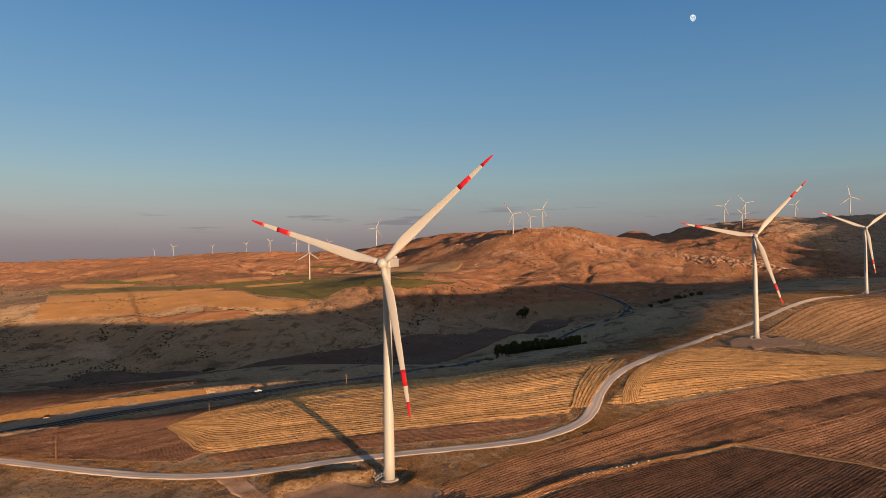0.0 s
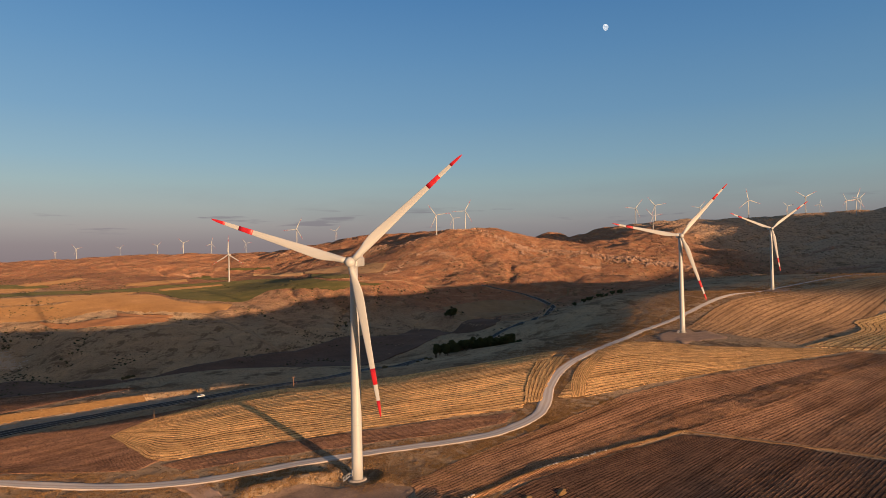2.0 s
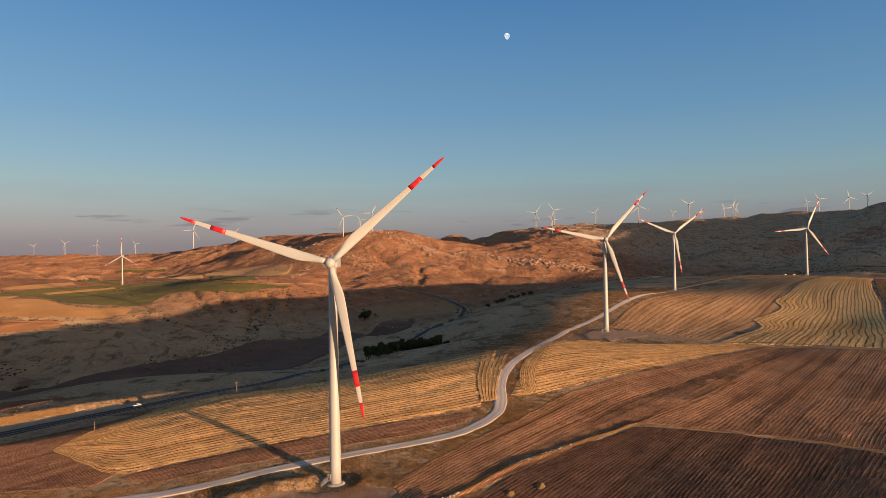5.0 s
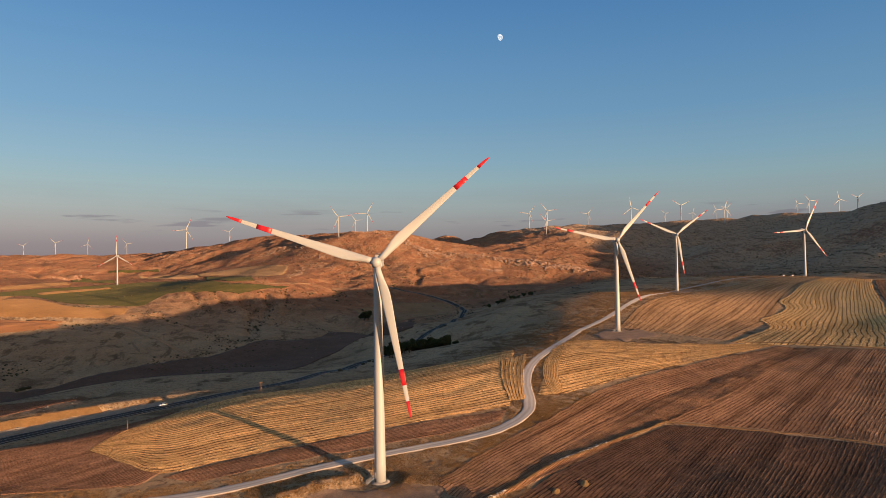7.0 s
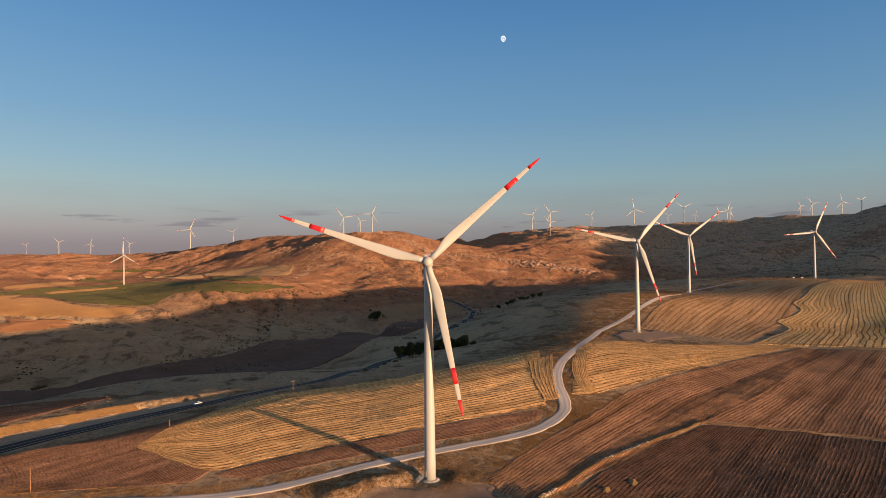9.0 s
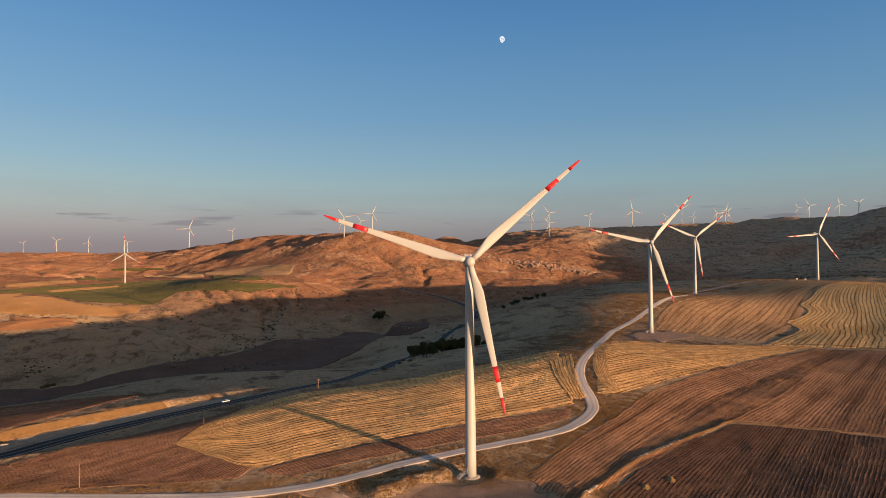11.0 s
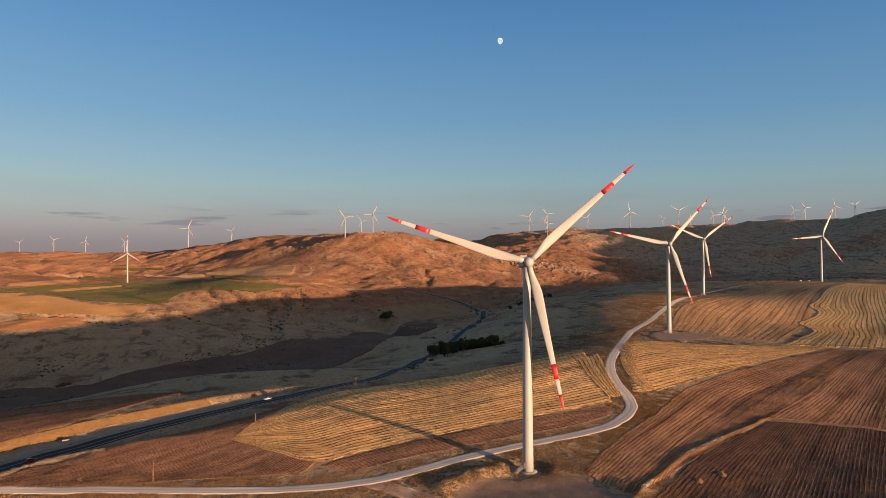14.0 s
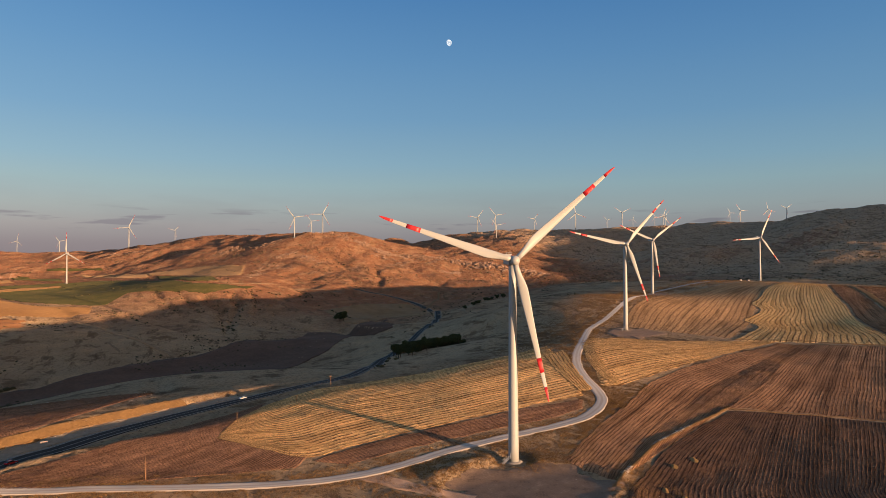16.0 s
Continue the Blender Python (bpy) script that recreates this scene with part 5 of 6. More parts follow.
for k in range(10):                     # a dark line of trees by the far stream
    places.append((330 + 11 * k + dice.uniform(-4, 4), 1120 + 5 * k + dice.uniform(-6, 6), dice.uniform(0.6, 0.85), dice.choice((0, 1))))
for n, (px, py, size, kind) in enumerate(places):
    src = kinds[kind]
    t = copy_thing(src, pose(px, py, land_at(px, py), 0, 0, dice.uniform(0, 360)) @ Matrix.Diagonal((size, size, size, 1)))
    tagged(t, "dark green leafy tree in the shaded copse by the road" if py < 800 else "dark broad tree in the shaded valley", "tree", "trees in the valley")
for src in kinds:
    for o in list(src.children) + [src]:
        bpy.data.objects.remove(o)


def scatter(name, spots, shape, mat, label, category, seed, smooth=False):
    """One mesh of many lumps; spots: x, y, size, squash."""
    rnd = np.random.RandomState(seed)
    bm = bmesh.new()
    bmesh.ops.create_icosphere(bm, subdivisions=shape, radius=1.0)
    base = np.array([v.co[:] for v in bm.verts])
    tri = np.array([[v.index for v in f.verts] for f in bm.faces])
    bm.free()
    x, y, s, q = (np.array(c, float) for c in zip(*spots))
    z = land(x, y)
    n, k = len(x), len(base)
    lump = base[None] * (1 + rnd.uniform(-0.32, 0.32, (n, k, 1)))
    lump *= np.stack([s * rnd.uniform(0.7, 1.35, n), s * rnd.uniform(0.7, 1.35, n), s * q], -1)[:, None, :]
    a = rnd.uniform(0, 6.28, n)
    c, w = np.cos(a)[:, None], np.sin(a)[:, None]
    vx, vy = lump[..., 0] * c - lump[..., 1] * w + x[:, None], lump[..., 0] * w + lump[..., 1] * c + y[:, None]
    vz = lump[..., 2] + (z + s * q * 0.25)[:, None]
    faces = (tri[None] + (np.arange(n) * k)[:, None, None]).reshape(-1, 3)
    me = bpy.data.meshes.new(name)
    me.vertices.add(n * k)
    me.vertices.foreach_set("co", np.stack([vx, vy, vz], -1).ravel())
    me.loops.add(faces.size)
    me.loops.foreach_set("vertex_index", faces.ravel().astype(np.int32))
    me.polygons.add(len(faces))
    me.polygons.foreach_set("loop_start", np.arange(0, faces.size, 3, dtype=np.int32))
    if smooth:
        me.polygons.foreach_set("use_smooth", np.ones(len(faces), bool))
    me.update()
    me.validate()
    me.materials.append(mat)
    return tagged(new(name, me), label, category, kind="stuff")


dice = random.Random(5)


def along_line(line, count, spread, lo, hi, squash=(0.5, 0.9)):
    """Spots strewn about a line, the larger the rarer."""
    p, _ = resample(line, 400)
    out = []
    for _ in range(count):
        q = p[dice.randrange(400)]
        size = lo + (hi - lo) * dice.random() ** 3
        out.append((q[0] + dice.gauss(0, spread), q[1] + dice.gauss(0, spread), size, dice.uniform(*squash)))
    return out


def crags(line, count, spread, lo, hi):
    """Outcrops: tight clusters of broken slabs along a line."""
    p, _ = resample(line, 400)
    out = []
    for _ in range(count):
        q = p[dice.randrange(400)]
        cx, cy, big = q[0] + dice.gauss(0, spread), q[1] + dice.gauss(0, spread), dice.random() ** 2
        for _ in range(dice.randint(4, 10)):
            size = lo + (hi - lo) * big * dice.random()
            out.append((cx + dice.gauss(0, 6), cy + dice.gauss(0, 4), size, dice.uniform(0.3, 0.8)))
    return out


# rock outcrops on the hills: line, clusters, spread, least and largest size
OUTCROPS = (([(232, 2411), (339, 2431), (388, 2303), (433, 2234), (476, 2151)], 230, 18, 0.7, 5.6),
            ([(440, 2139), (545, 2131), (650, 2062)], 210, 16, 0.7, 5.4),
            ([(684, 2046), (730, 1989), (795, 1936), (863, 1897), (908, 1836)], 260, 16, 0.9, 7.5),
            ([(593, 1942), (640, 1929)], 70, 9, 0.8, 5.4),
            ([(103, 2196), (176, 2190), (236, 2088)], 150, 18, 0.6, 3.8),
            ([(72, 2127), (144, 2030)], 90, 18, 0.6, 3.2),
            ([(-71, 2456), (5, 2490), (81, 2408), (122, 2377)], 200, 20, 0.6, 4.6),
            ([(5, 1872), (60, 2081)], 60, 12, 0.6, 3.6),
            ([(-447, 3023), (-335, 2913)], 90, 16, 0.6, 3.6),
            ([(-777, 2687), (-709, 2709)], 90, 14, 0.6, 3.8),
            ([(1204, 1772), (1280, 1744), (1387, 1724)], 260, 9, 1.0, 6.4),
            ([(1295, 2057), (1378, 2050)], 80, 18, 0.7, 4.4),
            ([(1411, 2038), (1485, 2030)], 80, 16, 0.7, 4.2),
            ([(1566, 1880), (1682, 1880), (1773, 1895)], 150, 22, 0.7, 4.4),
            ([(1811, 1814), (1868, 1761), (1927, 1737)], 170, 24, 0.7, 4.8),
            ([(1767, 1772), (1539, 1411)], 120, 20, 0.6, 4.0),
            ([(1855, 1801), (1936, 1764), (2012, 1712)], 150, 24, 0.7, 4.6),
            ([(474, 2082), (507, 2001)], 60, 16, 0.6, 3.4))
spots = []
for line, count, spread, lo, hi in OUTCROPS:
    spots += crags(line, count, spread, lo, hi)
scatter("rocks", spots, 1, M_ROCK, "weathered reddish limestone outcrops on the hillsides", "rocks", 3)
spots = crags([(-643, 1099), (-623, 1109), (-560, 1041)], 170, 9, 0.5, 2.4) + crags([(-610, 1054), (-564, 1026), (-536, 1012)], 170, 9, 0.5, 2.4)
scatter("scree", spots, 1, M_STONE, "pale grey scree on the shaded valley bank", "scree", 13)

# low dark shrubs over the slopes and gullies
def shrub_spots(tries, seed):
    """Places on the open slopes, thick in patches and in the gully beds."""
    rnd = np.random.RandomState(seed)
    a, r = np.radians(rnd.uniform(-44, 64, tries)), 560 * (4000 / 560) ** rnd.rand(tries)
    x, y = -70 + r * np.sin(a), r * np.cos(a)
    across = y - np.maximum(300 + 0.95 * x, 330)
    patchy = layered(x / 90, y / 90, 3, 44)
    floor = np.where(x < 700, np.where(y > 1700, 0.55, 0.64), 0.42) + np.where(r < 950, 0.08, 0) + np.where((x < 0) & (y > 1450), 0.08, 0)
    bed = (gullies(x, y) > 0.96) & (value_noise(x / 120, y / 120, 3) > 0.45) & (across > 420) & (r > 900) & (r < 2700)
    ok = ((across > 190) | (r > 1250)) & ((patchy > floor) & (rnd.rand(tries) < 0.5) | bed)
    size = rnd.uniform(0.5, 1.8, tries) * np.where(r > 1500, 1.35, 1.0)
    return [tuple(q) for q in np.stack([x, y, size, rnd.uniform(0.6, 0.9, tries)], -1)[ok]]


spots = shrub_spots(80000, 9)
spots += [(-336, 892, 4.2, 0.8), (-330, 894, 3.2, 0.8), (-341, 890, 2.6, 0.8)]
for line, deep, half in WASHES[:10]:
    spots += along_line(line, 70, 6, 0.6, 2.6, (0.6, 0.95))
scatter("shrubs", spots, 1, M_SHRUB, "low dark shrubs dotted over the slopes", "shrubs", 4)
spots = along_line([(-30, 448), (-2, 520), (40, 630), (72, 705), (130, 808), (186, 925), (275, 1122)], 60, 5, 0.7, 2.6, (0.7, 1.0))
spots = [q for q in spots if nearest(np.array([q[0]]), np.array([q[1]]), ROAD)[0][0] > 6.5]
scatter("roadside_bushes", spots, 2, M_SHRUB, "dark bushes along the road verge", "bushes", 6)

# pale stones on the banks and field edges
spots = along_line([(46, 243), (60, 250), (80, 260)], 190, 0.6, 0.2, 0.6) + along_line([(10, 215), (20, 224)], 90, 0.6, 0.2, 0.55)
spots += along_line([(-300, 400), (-233, 414), (-160, 423)], 60, 2.0, 0.15, 0.55) + along_line([(-215, 306), (-186, 348), (-156, 412)], 70, 3.0, 0.12, 0.4)
spots += along_line([(-195, 310), (-165, 348), (-120, 386)], 60, 5.5, 0.15, 0.45)
for _ in range(420):
    spots.append((dice.uniform(-10, 190), dice.uniform(150, 300), dice.uniform(0.08, 0.26), 0.7))
for _ in range(160):
    spots.append((dice.uniform(-110, 60), dice.uniform(240, 300), dice.uniform(0.08, 0.25), 0.7))
scatter("field_stones", spots, 1, M_STONE, "pale loose stones on banks and ploughed soil", "stones", 8)


def grass_heap(x, y, length, width, height, turn):
    """A mound of earth left unploughed, overgrown with dry grass."""
    n, m = 22, 16
    a, r = np.meshgrid(np.linspace(0, 2 * np.pi, n), np.linspace(0, 1, m), indexing="ij")
    px, py = length / 2 * r * np.cos(a), width / 2 * r * np.sin(a)
    X, Y = x + px * math.cos(turn) - py * math.sin(turn), y + px * math.sin(turn) + py * math.cos(turn)
    Z = land(X, Y) - 0.1 + height * (1 - r) ** 1.2 * (0.45 + 1.1 * layered(X / 1.3, Y / 1.3, 3, 15))
    return tagged(grid_mesh("earth_mound", X, Y, Z, M_MOUND, (X, Y)), "unploughed grass-grown mound in the dark field", "mound", "mounds in the field")


for x, y, l, w, h, turn in ((37.5, 220, 8.5, 3.8, 0.9, 0.9), (50.5, 223.5, 9.5, 4.2, 1.0, 1.1), (18, 201.5, 9.5, 3.2, 0.8, 1.0), (19.5, 193, 8, 3.4, 0.9, 0.9)):
    grass_heap(x, y, l, w, h, turn)


# dry grass on the verges, banks and round the pad
def plant(name, s, mat, label, rnd):
    """Tufts of a few leaning blades at the spots, thick in clumps and off the track."""
    clump = layered(s[:, 0] / 5, s[:, 1] / 5, 3, 19)
    in_strip = (s[:, 1] > 0.27 * s[:, 0] + 281) & (s[:, 0] > -100) & (s[:, 0] < 50)
    dt, _, _ = nearest(s[:, 0], s[:, 1], TRACK)
    s = s[(clump > 0.42) & ~in_strip & (dt > 2.9) & (np.hypot(s[:, 0] + 20.3, s[:, 1] - 244.8) > 5.2)]
    far_off = np.maximum(1.0, np.hypot(s[:, 0] + 70, s[:, 1]) / 330.0)[:, None]
    n = len(s)
    z = land(s[:, 0], s[:, 1])
    verts, faces = [], []
    per = 6
    ang = rnd.uniform(0, 6.28, (n, per))
    tall = rnd.uniform(0.12, 0.42, (n, per)) * (0.5 + 0.5 * far_off)
    wide = rnd.uniform(0.05, 0.14, (n, per)) * far_off
    lean = rnd.uniform(0.15, 0.6, (n, per))
    ox, oy = rnd.normal(0, 0.25, (n, per)), rnd.normal(0, 0.25, (n, per))
    cx, cy = s[:, 0][:, None] + ox, s[:, 1][:, None] + oy
    zz = np.repeat(z[:, None], per, 1)
    ax, ay = np.cos(ang), np.sin(ang)
    a_ = np.stack([cx - ay * wide, cy + ax * wide, zz - 0.1], -1)
    b_ = np.stack([cx + ay * wide, cy - ax * wide, zz - 0.1], -1)
    c_ = np.stack([cx + ax * lean, cy + ay * lean, zz + tall], -1)
    v = np.stack([a_, b_, c_], 2).reshape(-1, 3)
    me = bpy.data.meshes.new(name)
    me.from_pydata(v.tolist(), [], np.arange(len(v)).reshape(-1, 3).tolist())
    me.materials.append(mat)
    return tagged(new(name, me), label, "grass", kind="stuff")


def grass_tufts():
    rnd = np.random.RandomState(12)
    spots = []
    for line, count, lo, hi in ((TRACK[:18], 24000, 3.0, 13.0), (TRACK[17:22], 3500, 3.0, 10.0), ([(8, 250), (38, 276), (72, 301), (106, 325)], 7000, 0.0, 9.0)):
        p, _ = resample(line, 900)
        g = np.gradient(p, axis=0)
        g /= np.hypot(*g.T)[:, None]
        i = rnd.randint(0, 900, count)
        off = (lo + (hi - lo) * rnd.rand(count) ** 1.6) * rnd.choice((-1, 1), count)
        spots.append(np.stack([p[i, 0] - g[i, 1] * off, p[i, 1] + g[i, 0] * off], -1))
    a, r = rnd.uniform(0, 6.28, 15000), rnd.uniform(26, 46, 15000)
    spots.append(np.stack([PAD_X + 1.25 * r * np.cos(a), PAD_Y + r * np.sin(a)], -1))
    p, _ = resample(BANK, 500)
    spots.append(p[rnd.randint(0, 500, 800)] + rnd.normal(0, 0.9, (800, 2)))
    spots.append(np.stack([-20.3 + rnd.normal(4, 6, 900), 240 + rnd.normal(-2, 4, 900)], -1))
    p, _ = resample(TRACK[16:], 900)
    spots.append(p[rnd.randint(0, 900, 14000)] + rnd.normal(0, 26, (14000, 2)))
    p, _ = resample(ROAD[1:8], 700)                # on the bank above the road
    g = np.gradient(p, axis=0)
    g /= np.hypot(*g.T)[:, None]
    i, off = rnd.randint(0, 700, 1500), 18.5 + rnd.normal(0, 2.2, 1500)
    spots.append(np.stack([p[i, 0] - g[i, 1] * off, p[i, 1] + g[i, 0] * off], -1))
    plant("dry_grass", np.vstack(spots), M_GRASS, "tufts of dry golden grass along track and banks", rnd)
    p, _ = resample(TRACK[17:25], 900)             # the sunlit shoulder between track and valley
    i, off = rnd.randint(0, 900, 30000), np.abs(rnd.normal(0, 30, 30000))
    plant("pale_grass", np.stack([p[i, 0] - 0.74 * off, p[i, 1] + 0.67 * off], -1), M_PALE_GRASS, "pale sunlit grass on the shoulder above the valley", rnd)


grass_tufts()


# ---- small things along the road ----
def utility_pole(height, arm):
    ob = new("utility_pole")
    part("pole", loft([ring(0.15, -0.5, 10), ring(0.10, height, 10)]), M_WOOD, ob)
    if arm:
        bm = bmesh.new()
        box(bm, (arm, 0.16, 0.18), (0, 0, height - 0.5))
        part("crossarm", bm, M_WOOD, ob, "", False)
        for x in (-arm * 0.42, 0, arm * 0.42):
            part("insulator", loft([ring(0.07, height - 0.4, 8, x), ring(0.12, height - 0.2, 8, x), ring(0.05, height - 0.05, 8, x)]), M_LINE, ob, "pale insulator")
    return ob


for x, y, h, arm, turn in ((-62.5, 399.5, 6.0, 2.4, 40), (-120.0, 330.5, 4.0, 0, 0), (-154.7, 260.4, 8.5, 0, 0), (-88.5, 359.5, 3.6, 0, 0)):
    p = utility_pole(h, arm)
    p.matrix_basis = pose(x, y, land_at(x, y), 0, 0, turn)
    tagged(p, "brown wooden utility pole " + ("with a crossarm and insulators" if arm else "standing bare at the field edge"), "utility pole", "poles by the road")


def chevron_sign():
    ob = new("road_sign")
    bm = bmesh.new()
    for x in (-0.7, 0.7):
        rod(bm, (x, 0, -0.3), (x, 0, 1.6), 0.05)
    part("posts", bm, M_GREY, ob, "", False)
    part("board", bevelled_box((2.6, 0.06, 0.75), (0, 0, 1.5), 0.02, 1), M_LINE, ob, "white sign board", False)
    for k in range(4):
        bm = bmesh.new()
        for s in (-1, 1):
            box(bm, (0.12, 0.02, 0.46), (-0.95 + 0.62 * k, -0.04, 1.5 + s * 0.16), Matrix.Rotation(radians(40 * s), 4, "Y"))
        part("chevron", bm, M_RED, ob, "red chevron", False)
    return ob


s = chevron_sign()
s.matrix_basis = pose(-196, 319.5, land_at(-196, 319.5), 0, 0, 12)
tagged(s, "white bend sign with red chevrons beside the road", "road sign")


def marker_post():
    ob = new("marker_post")
    part("post", bevelled_box((0.14, 0.10, 1.1), (0, 0, 0.45), 0.02, 1), M_LINE, ob, "", False)
    part("reflector", bevelled_box((0.10, 0.02, 0.16), (0, -0.055, 0.8), 0.005, 1), M_RED, ob, "red reflector", False)
    return ob


post = marker_post()
p, run = resample(ROAD, 400)
g = np.gradient(p, axis=0)
g /= np.hypot(*g.T)[:, None]
made = 0
for i in range(24, 120, 7):
    for off in (-6.3, 6.3):
        x, y = p[i, 0] - g[i, 1] * off, p[i, 1] + g[i, 0] * off
        m = pose(x, y, land_at(x, y), 0, 0, 40)
        t = post if made == 0 else copy_thing(post, m)
        t.matrix_basis = m
        tagged(t, "white roadside marker post with a red reflector", "marker post", "marker posts by the road")
        made += 1


def car(paint_mat, name):
    ob = new(name)
    side = [(-2.1, 0.35), (2.1, 0.35), (2.15, 0.75), (1.5, 0.92), (0.85, 0.98), (-1.6, 1.0), (-2.15, 0.9)]
    part("body", loft([[(x, y, z) for x, z in side] for y in (-0.86, -0.8, 0.8, 0.86)]), paint_mat, ob, "", False)
    cab = [(-1.95, 0.98), (0.95, 0.98), (0.35, 1.45), (-1.45, 1.48)]
    part("cabin", loft([[(x * k, y, 0.98 + (z - 0.98) * (1 if k == 1 else 0.97)) for x, z in cab] for y, k in ((-0.76, 0.96), (-0.7, 1), (0.7, 1), (0.76, 0.96))]), M_GLASS, ob, "dark tinted windows", False)
    part("roof", bevelled_box((1.75, 1.36, 0.06), (-0.55, 0, 1.49), 0.02, 1), paint_mat, ob, "", False)
    for x in (-1.35, 1.35):
        for y in (-0.78, 0.78):
            wheel = part("wheel", loft([[(x + r * math.cos(6.2832 * i / 16), y + w, 0.32 + r * math.sin(6.2832 * i / 16)) for i in range(16)] for r, w in ((0.24, -0.1), (0.32, -0.07), (0.32, 0.07), (0.24, 0.1))]), M_DARK, ob, "black tyre", False)
            part("rim", loft([[(x + 0.19 * math.cos(6.2832 * i / 12), y + w, 0.32 + 0.19 * math.sin(6.2832 * i / 12)) for i in range(12)] for w in (-0.105, 0.105)]), M_GREY, wheel, "grey rim", False)
    for y in (-0.6, 0.6):
        part("headlight", bevelled_box((0.08, 0.32, 0.16), (2.12, y, 0.68), 0.02, 1), M_LINE, ob, "clear headlight", False)
        part("tail_light", bevelled_box((0.08, 0.3, 0.16), (-2.14, y, 0.78), 0.02, 1), M_RED, ob, "red tail light", False)
    return ob


def on_road(near, off):
    """A pose on the lane at that offset, beside a place."""
    i = int(np.argmin(np.hypot(p[:, 0] - near[0], p[:, 1] - near[1])))
    x, y = p[i, 0] - g[i, 1] * off, p[i, 1] + g[i, 0] * off
    return pose(x, y, land_at(x, y) + 0.32, 0, 0, math.degrees(math.atan2(g[i, 1], g[i, 0])) + (180 if off > 0 else 0))


c = car(M_CAR_RED, "car")
c.matrix_basis = on_road((-203, 300), -2.0)
tagged(c, "small red car driving on the asphalt road", "car", "cars on the road")
c = car(M_CAR_WHITE, "car")
c.matrix_basis = on_road((-113, 387), 2.0)
tagged(c, "small white car driving on the asphalt road", "car", "cars on the road")


def site_container(x, y, turn):
    ob = new("site_container")
    part("shell", bevelled_box((6.0, 2.6, 2.5), (0, 0, 1.3), 0.06, 1), M_GREY, ob, "", False)
    part("door", bevelled_box((0.95, 0.06, 2.0), (1.6, -1.32, 1.15), 0.02, 1), M_LINE, ob, "pale steel door", False)
    part("roof", bevelled_box((6.3, 2.9, 0.15), (0, 0, 2.62), 0.04, 1), M_CONCRETE, ob, "flat grey roof", False)
    ob.matrix_basis = pose(x, y, land_at(x, y) + 0.3, 0, 0, turn)
    return tagged(ob, "low grey equipment hut beside a turbine", "hut")


site_container(806, 934, 20)
site_container(792, 938, 20)


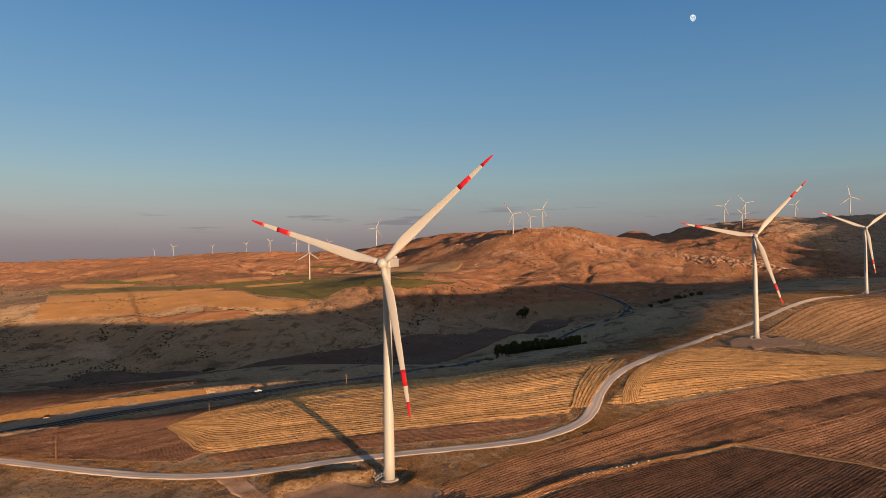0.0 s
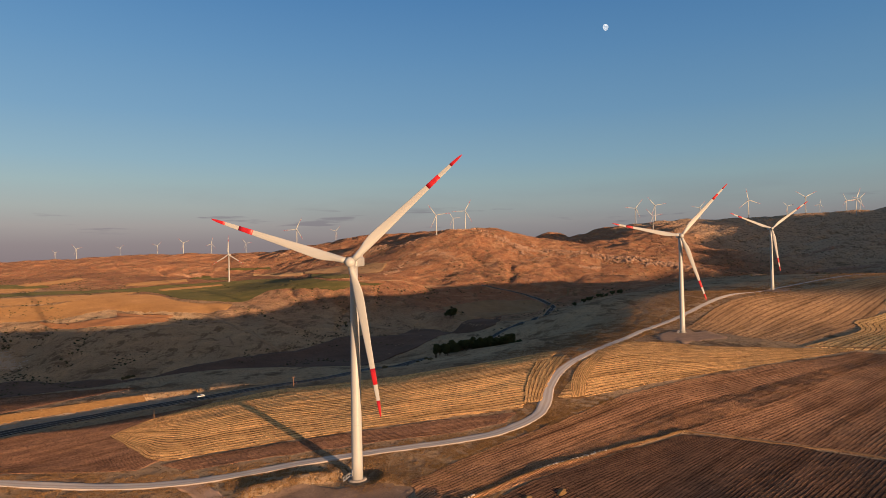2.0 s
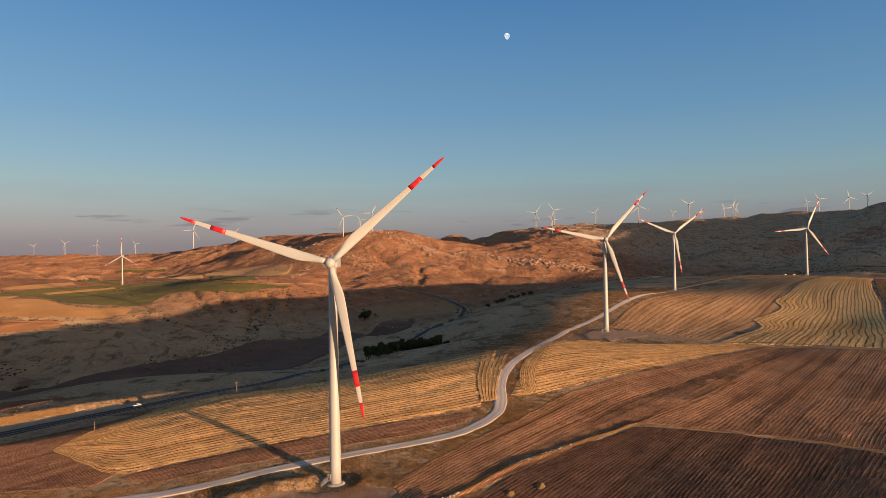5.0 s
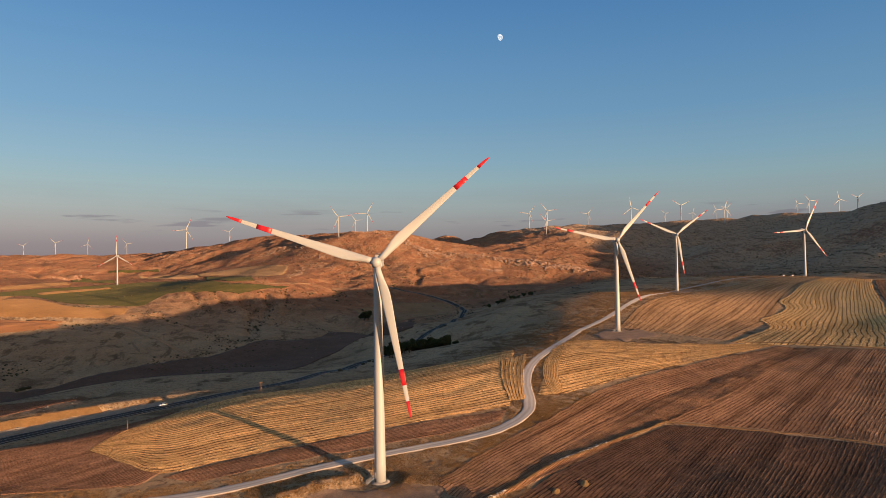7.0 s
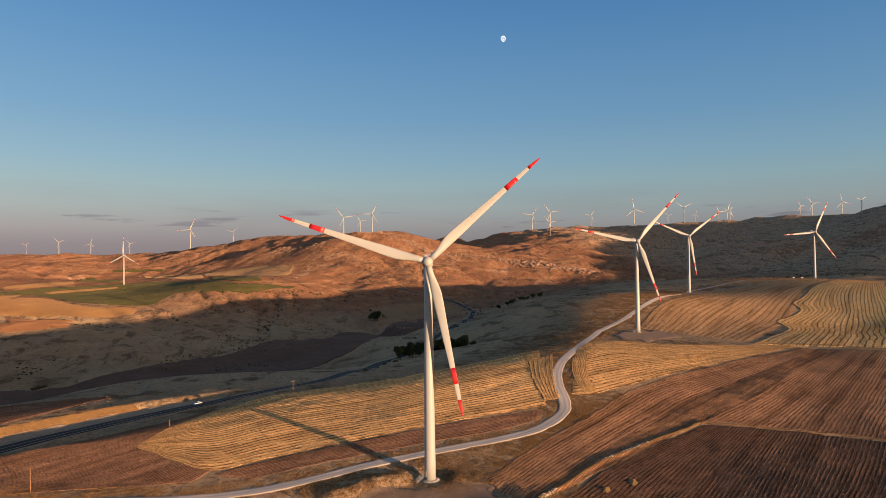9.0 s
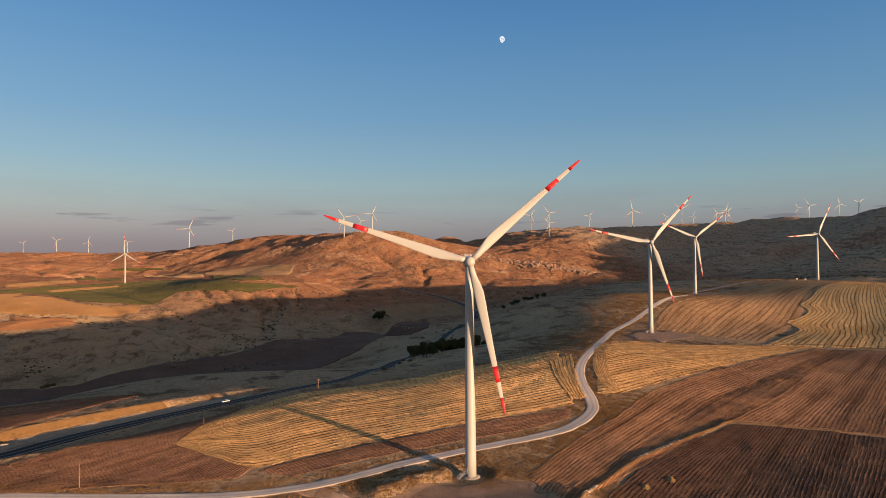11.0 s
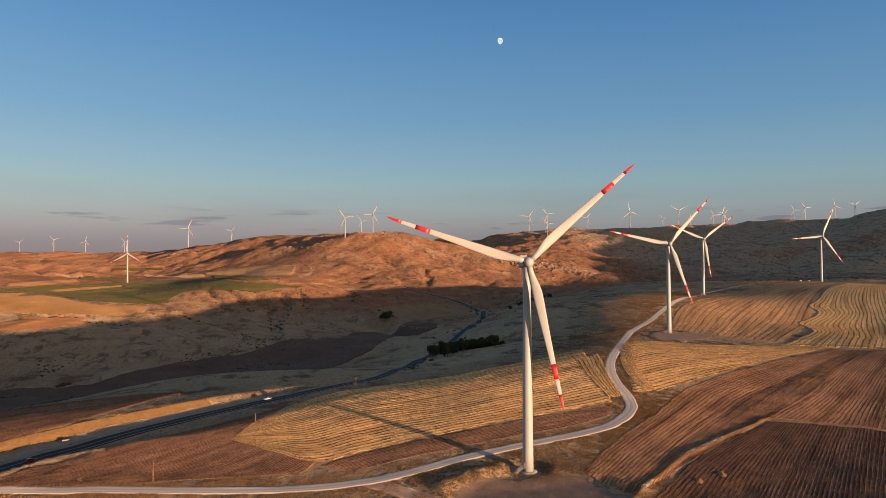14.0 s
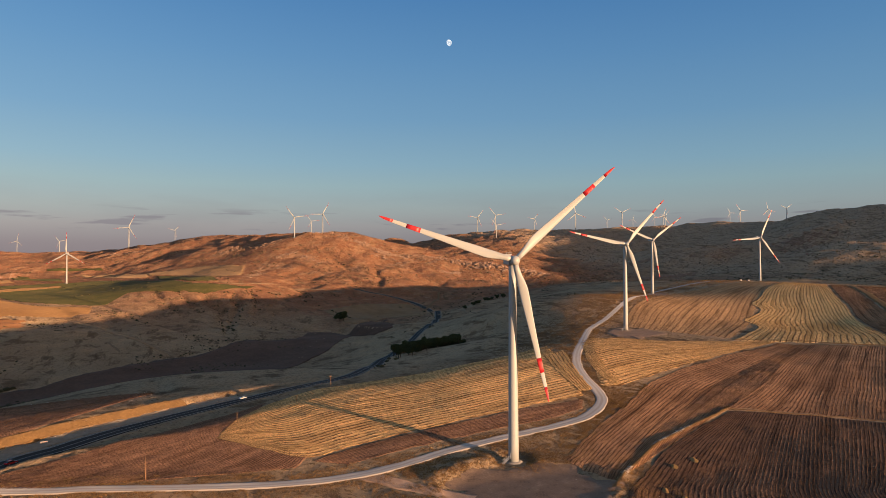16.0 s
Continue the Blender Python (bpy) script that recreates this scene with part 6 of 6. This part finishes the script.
# ---- cut straw standing in the stubble, clods on the ploughed soil ----
def strew(name, wanted, per_metre, mat, label, category, seed, tall, wide, keep):
    """Small upright blades over the fields of that kind, in rows."""
    rnd = np.random.RandomState(seed)
    rows = []
    for kind, x, y, z, u in GRIDS:
        near = np.hypot(x.mean(), y.mean())
        if kind not in wanted or near > 900:
            continue
        n, m = x.shape
        cell = np.abs((x[1:, :-1] - x[:-1, :-1]) * (y[:-1, 1:] - y[:-1, :-1]) - (y[1:, :-1] - y[:-1, :-1]) * (x[:-1, 1:] - x[:-1, :-1]))
        count = int(min(cell.sum() * per_metre * min(1.0, 300.0 / near), 95000))
        pick = rnd.choice(cell.size, count, p=(cell / cell.sum()).ravel())
        i, j = pick // (m - 1), pick % (m - 1)
        a, b = rnd.rand(count), rnd.rand(count)
        at = [g[i, j] * (1 - a) * (1 - b) + g[i + 1, j] * a * (1 - b) + g[i, j + 1] * (1 - a) * b + g[i + 1, j + 1] * a * b for g in (x, y, z, u)]
        grow = np.full(count, max(1.0, near / 330.0))
        ok = keep(at[0], at[1], at[3])
        rows.append(np.stack([at[0], at[1], at[2], grow], -1)[ok])
    s = np.vstack(rows)
    n = len(s)
    ang = rnd.uniform(0, 6.28, n)
    h, w = rnd.uniform(*tall, n) * s[:, 3], rnd.uniform(*wide, n) * s[:, 3]
    lean = rnd.uniform(-0.4, 0.4, (n, 2)) * h[:, None]
    ax, ay = np.cos(ang) * w, np.sin(ang) * w
    q = [np.stack([s[:, 0] + k * ax, s[:, 1] + k * ay, s[:, 2] - 0.06], -1) for k in (-1, 1)]
    q += [np.stack([s[:, 0] + k * ax * 0.7 + lean[:, 0], s[:, 1] + k * ay * 0.7 + lean[:, 1], s[:, 2] + h], -1) for k in (1, -1)]
    v = np.stack(q, 1).reshape(-1, 3)
    me = bpy.data.meshes.new(name)
    me.vertices.add(len(v))
    me.vertices.foreach_set("co", v.ravel())
    me.loops.add(len(v))
    me.loops.foreach_set("vertex_index", np.arange(len(v), dtype=np.int32))
    me.polygons.add(n)
    me.polygons.foreach_set("loop_start", np.arange(0, len(v), 4, dtype=np.int32))
    me.update()
    me.materials.append(mat)
    return tagged(new(name, me), label, category, kind="stuff")


strew("cut_straw", ("stubble_field", "stubble_headland"), 4.6, M_STRAW, "short standing stalks and loose straw on the stubble", "straw", 31, (0.05, 0.13), (0.05, 0.14),
      lambda x, y, u: (layered(x / 2.5, y / 2.5, 2, 29) > 0.22) & (np.abs((u / 3.4) % 1 - 0.5) < 0.33))
strew("swath_straw", ("swathed_field",), 3.0, M_STRAW, "loose straw heaped in the swaths", "straw", 34, (0.06, 0.18), (0.06, 0.14),
      lambda x, y, u: (layered(x / 2.5, y / 2.5, 2, 29) > 0.3) & (np.abs((u / 3.9) % 1 - 0.5) < 0.36))
strew("soil_clods", ("ploughed_field", "red_soil_strip"), 3.2, M_CLOD, "turned clods and stalks on the ploughed soil", "clods", 32, (0.05, 0.13), (0.06, 0.16),
      lambda x, y, u: (layered(x / 3.0, y / 3.0, 3, 37) > 0.40) & (np.abs((u / 1.7) % 1 - 0.5) < 0.40))
strew("dry_weeds", ("fallow_field",), 0.5, M_WEED, "dry weeds and old stubble on the fallow", "weeds", 33, (0.06, 0.18), (0.06, 0.14),
      lambda x, y, u: (layered(x / 5.0, y / 5.0, 3, 39) > 0.36) & (np.abs((u / 5.4) % 1 - 0.5) < 0.36))
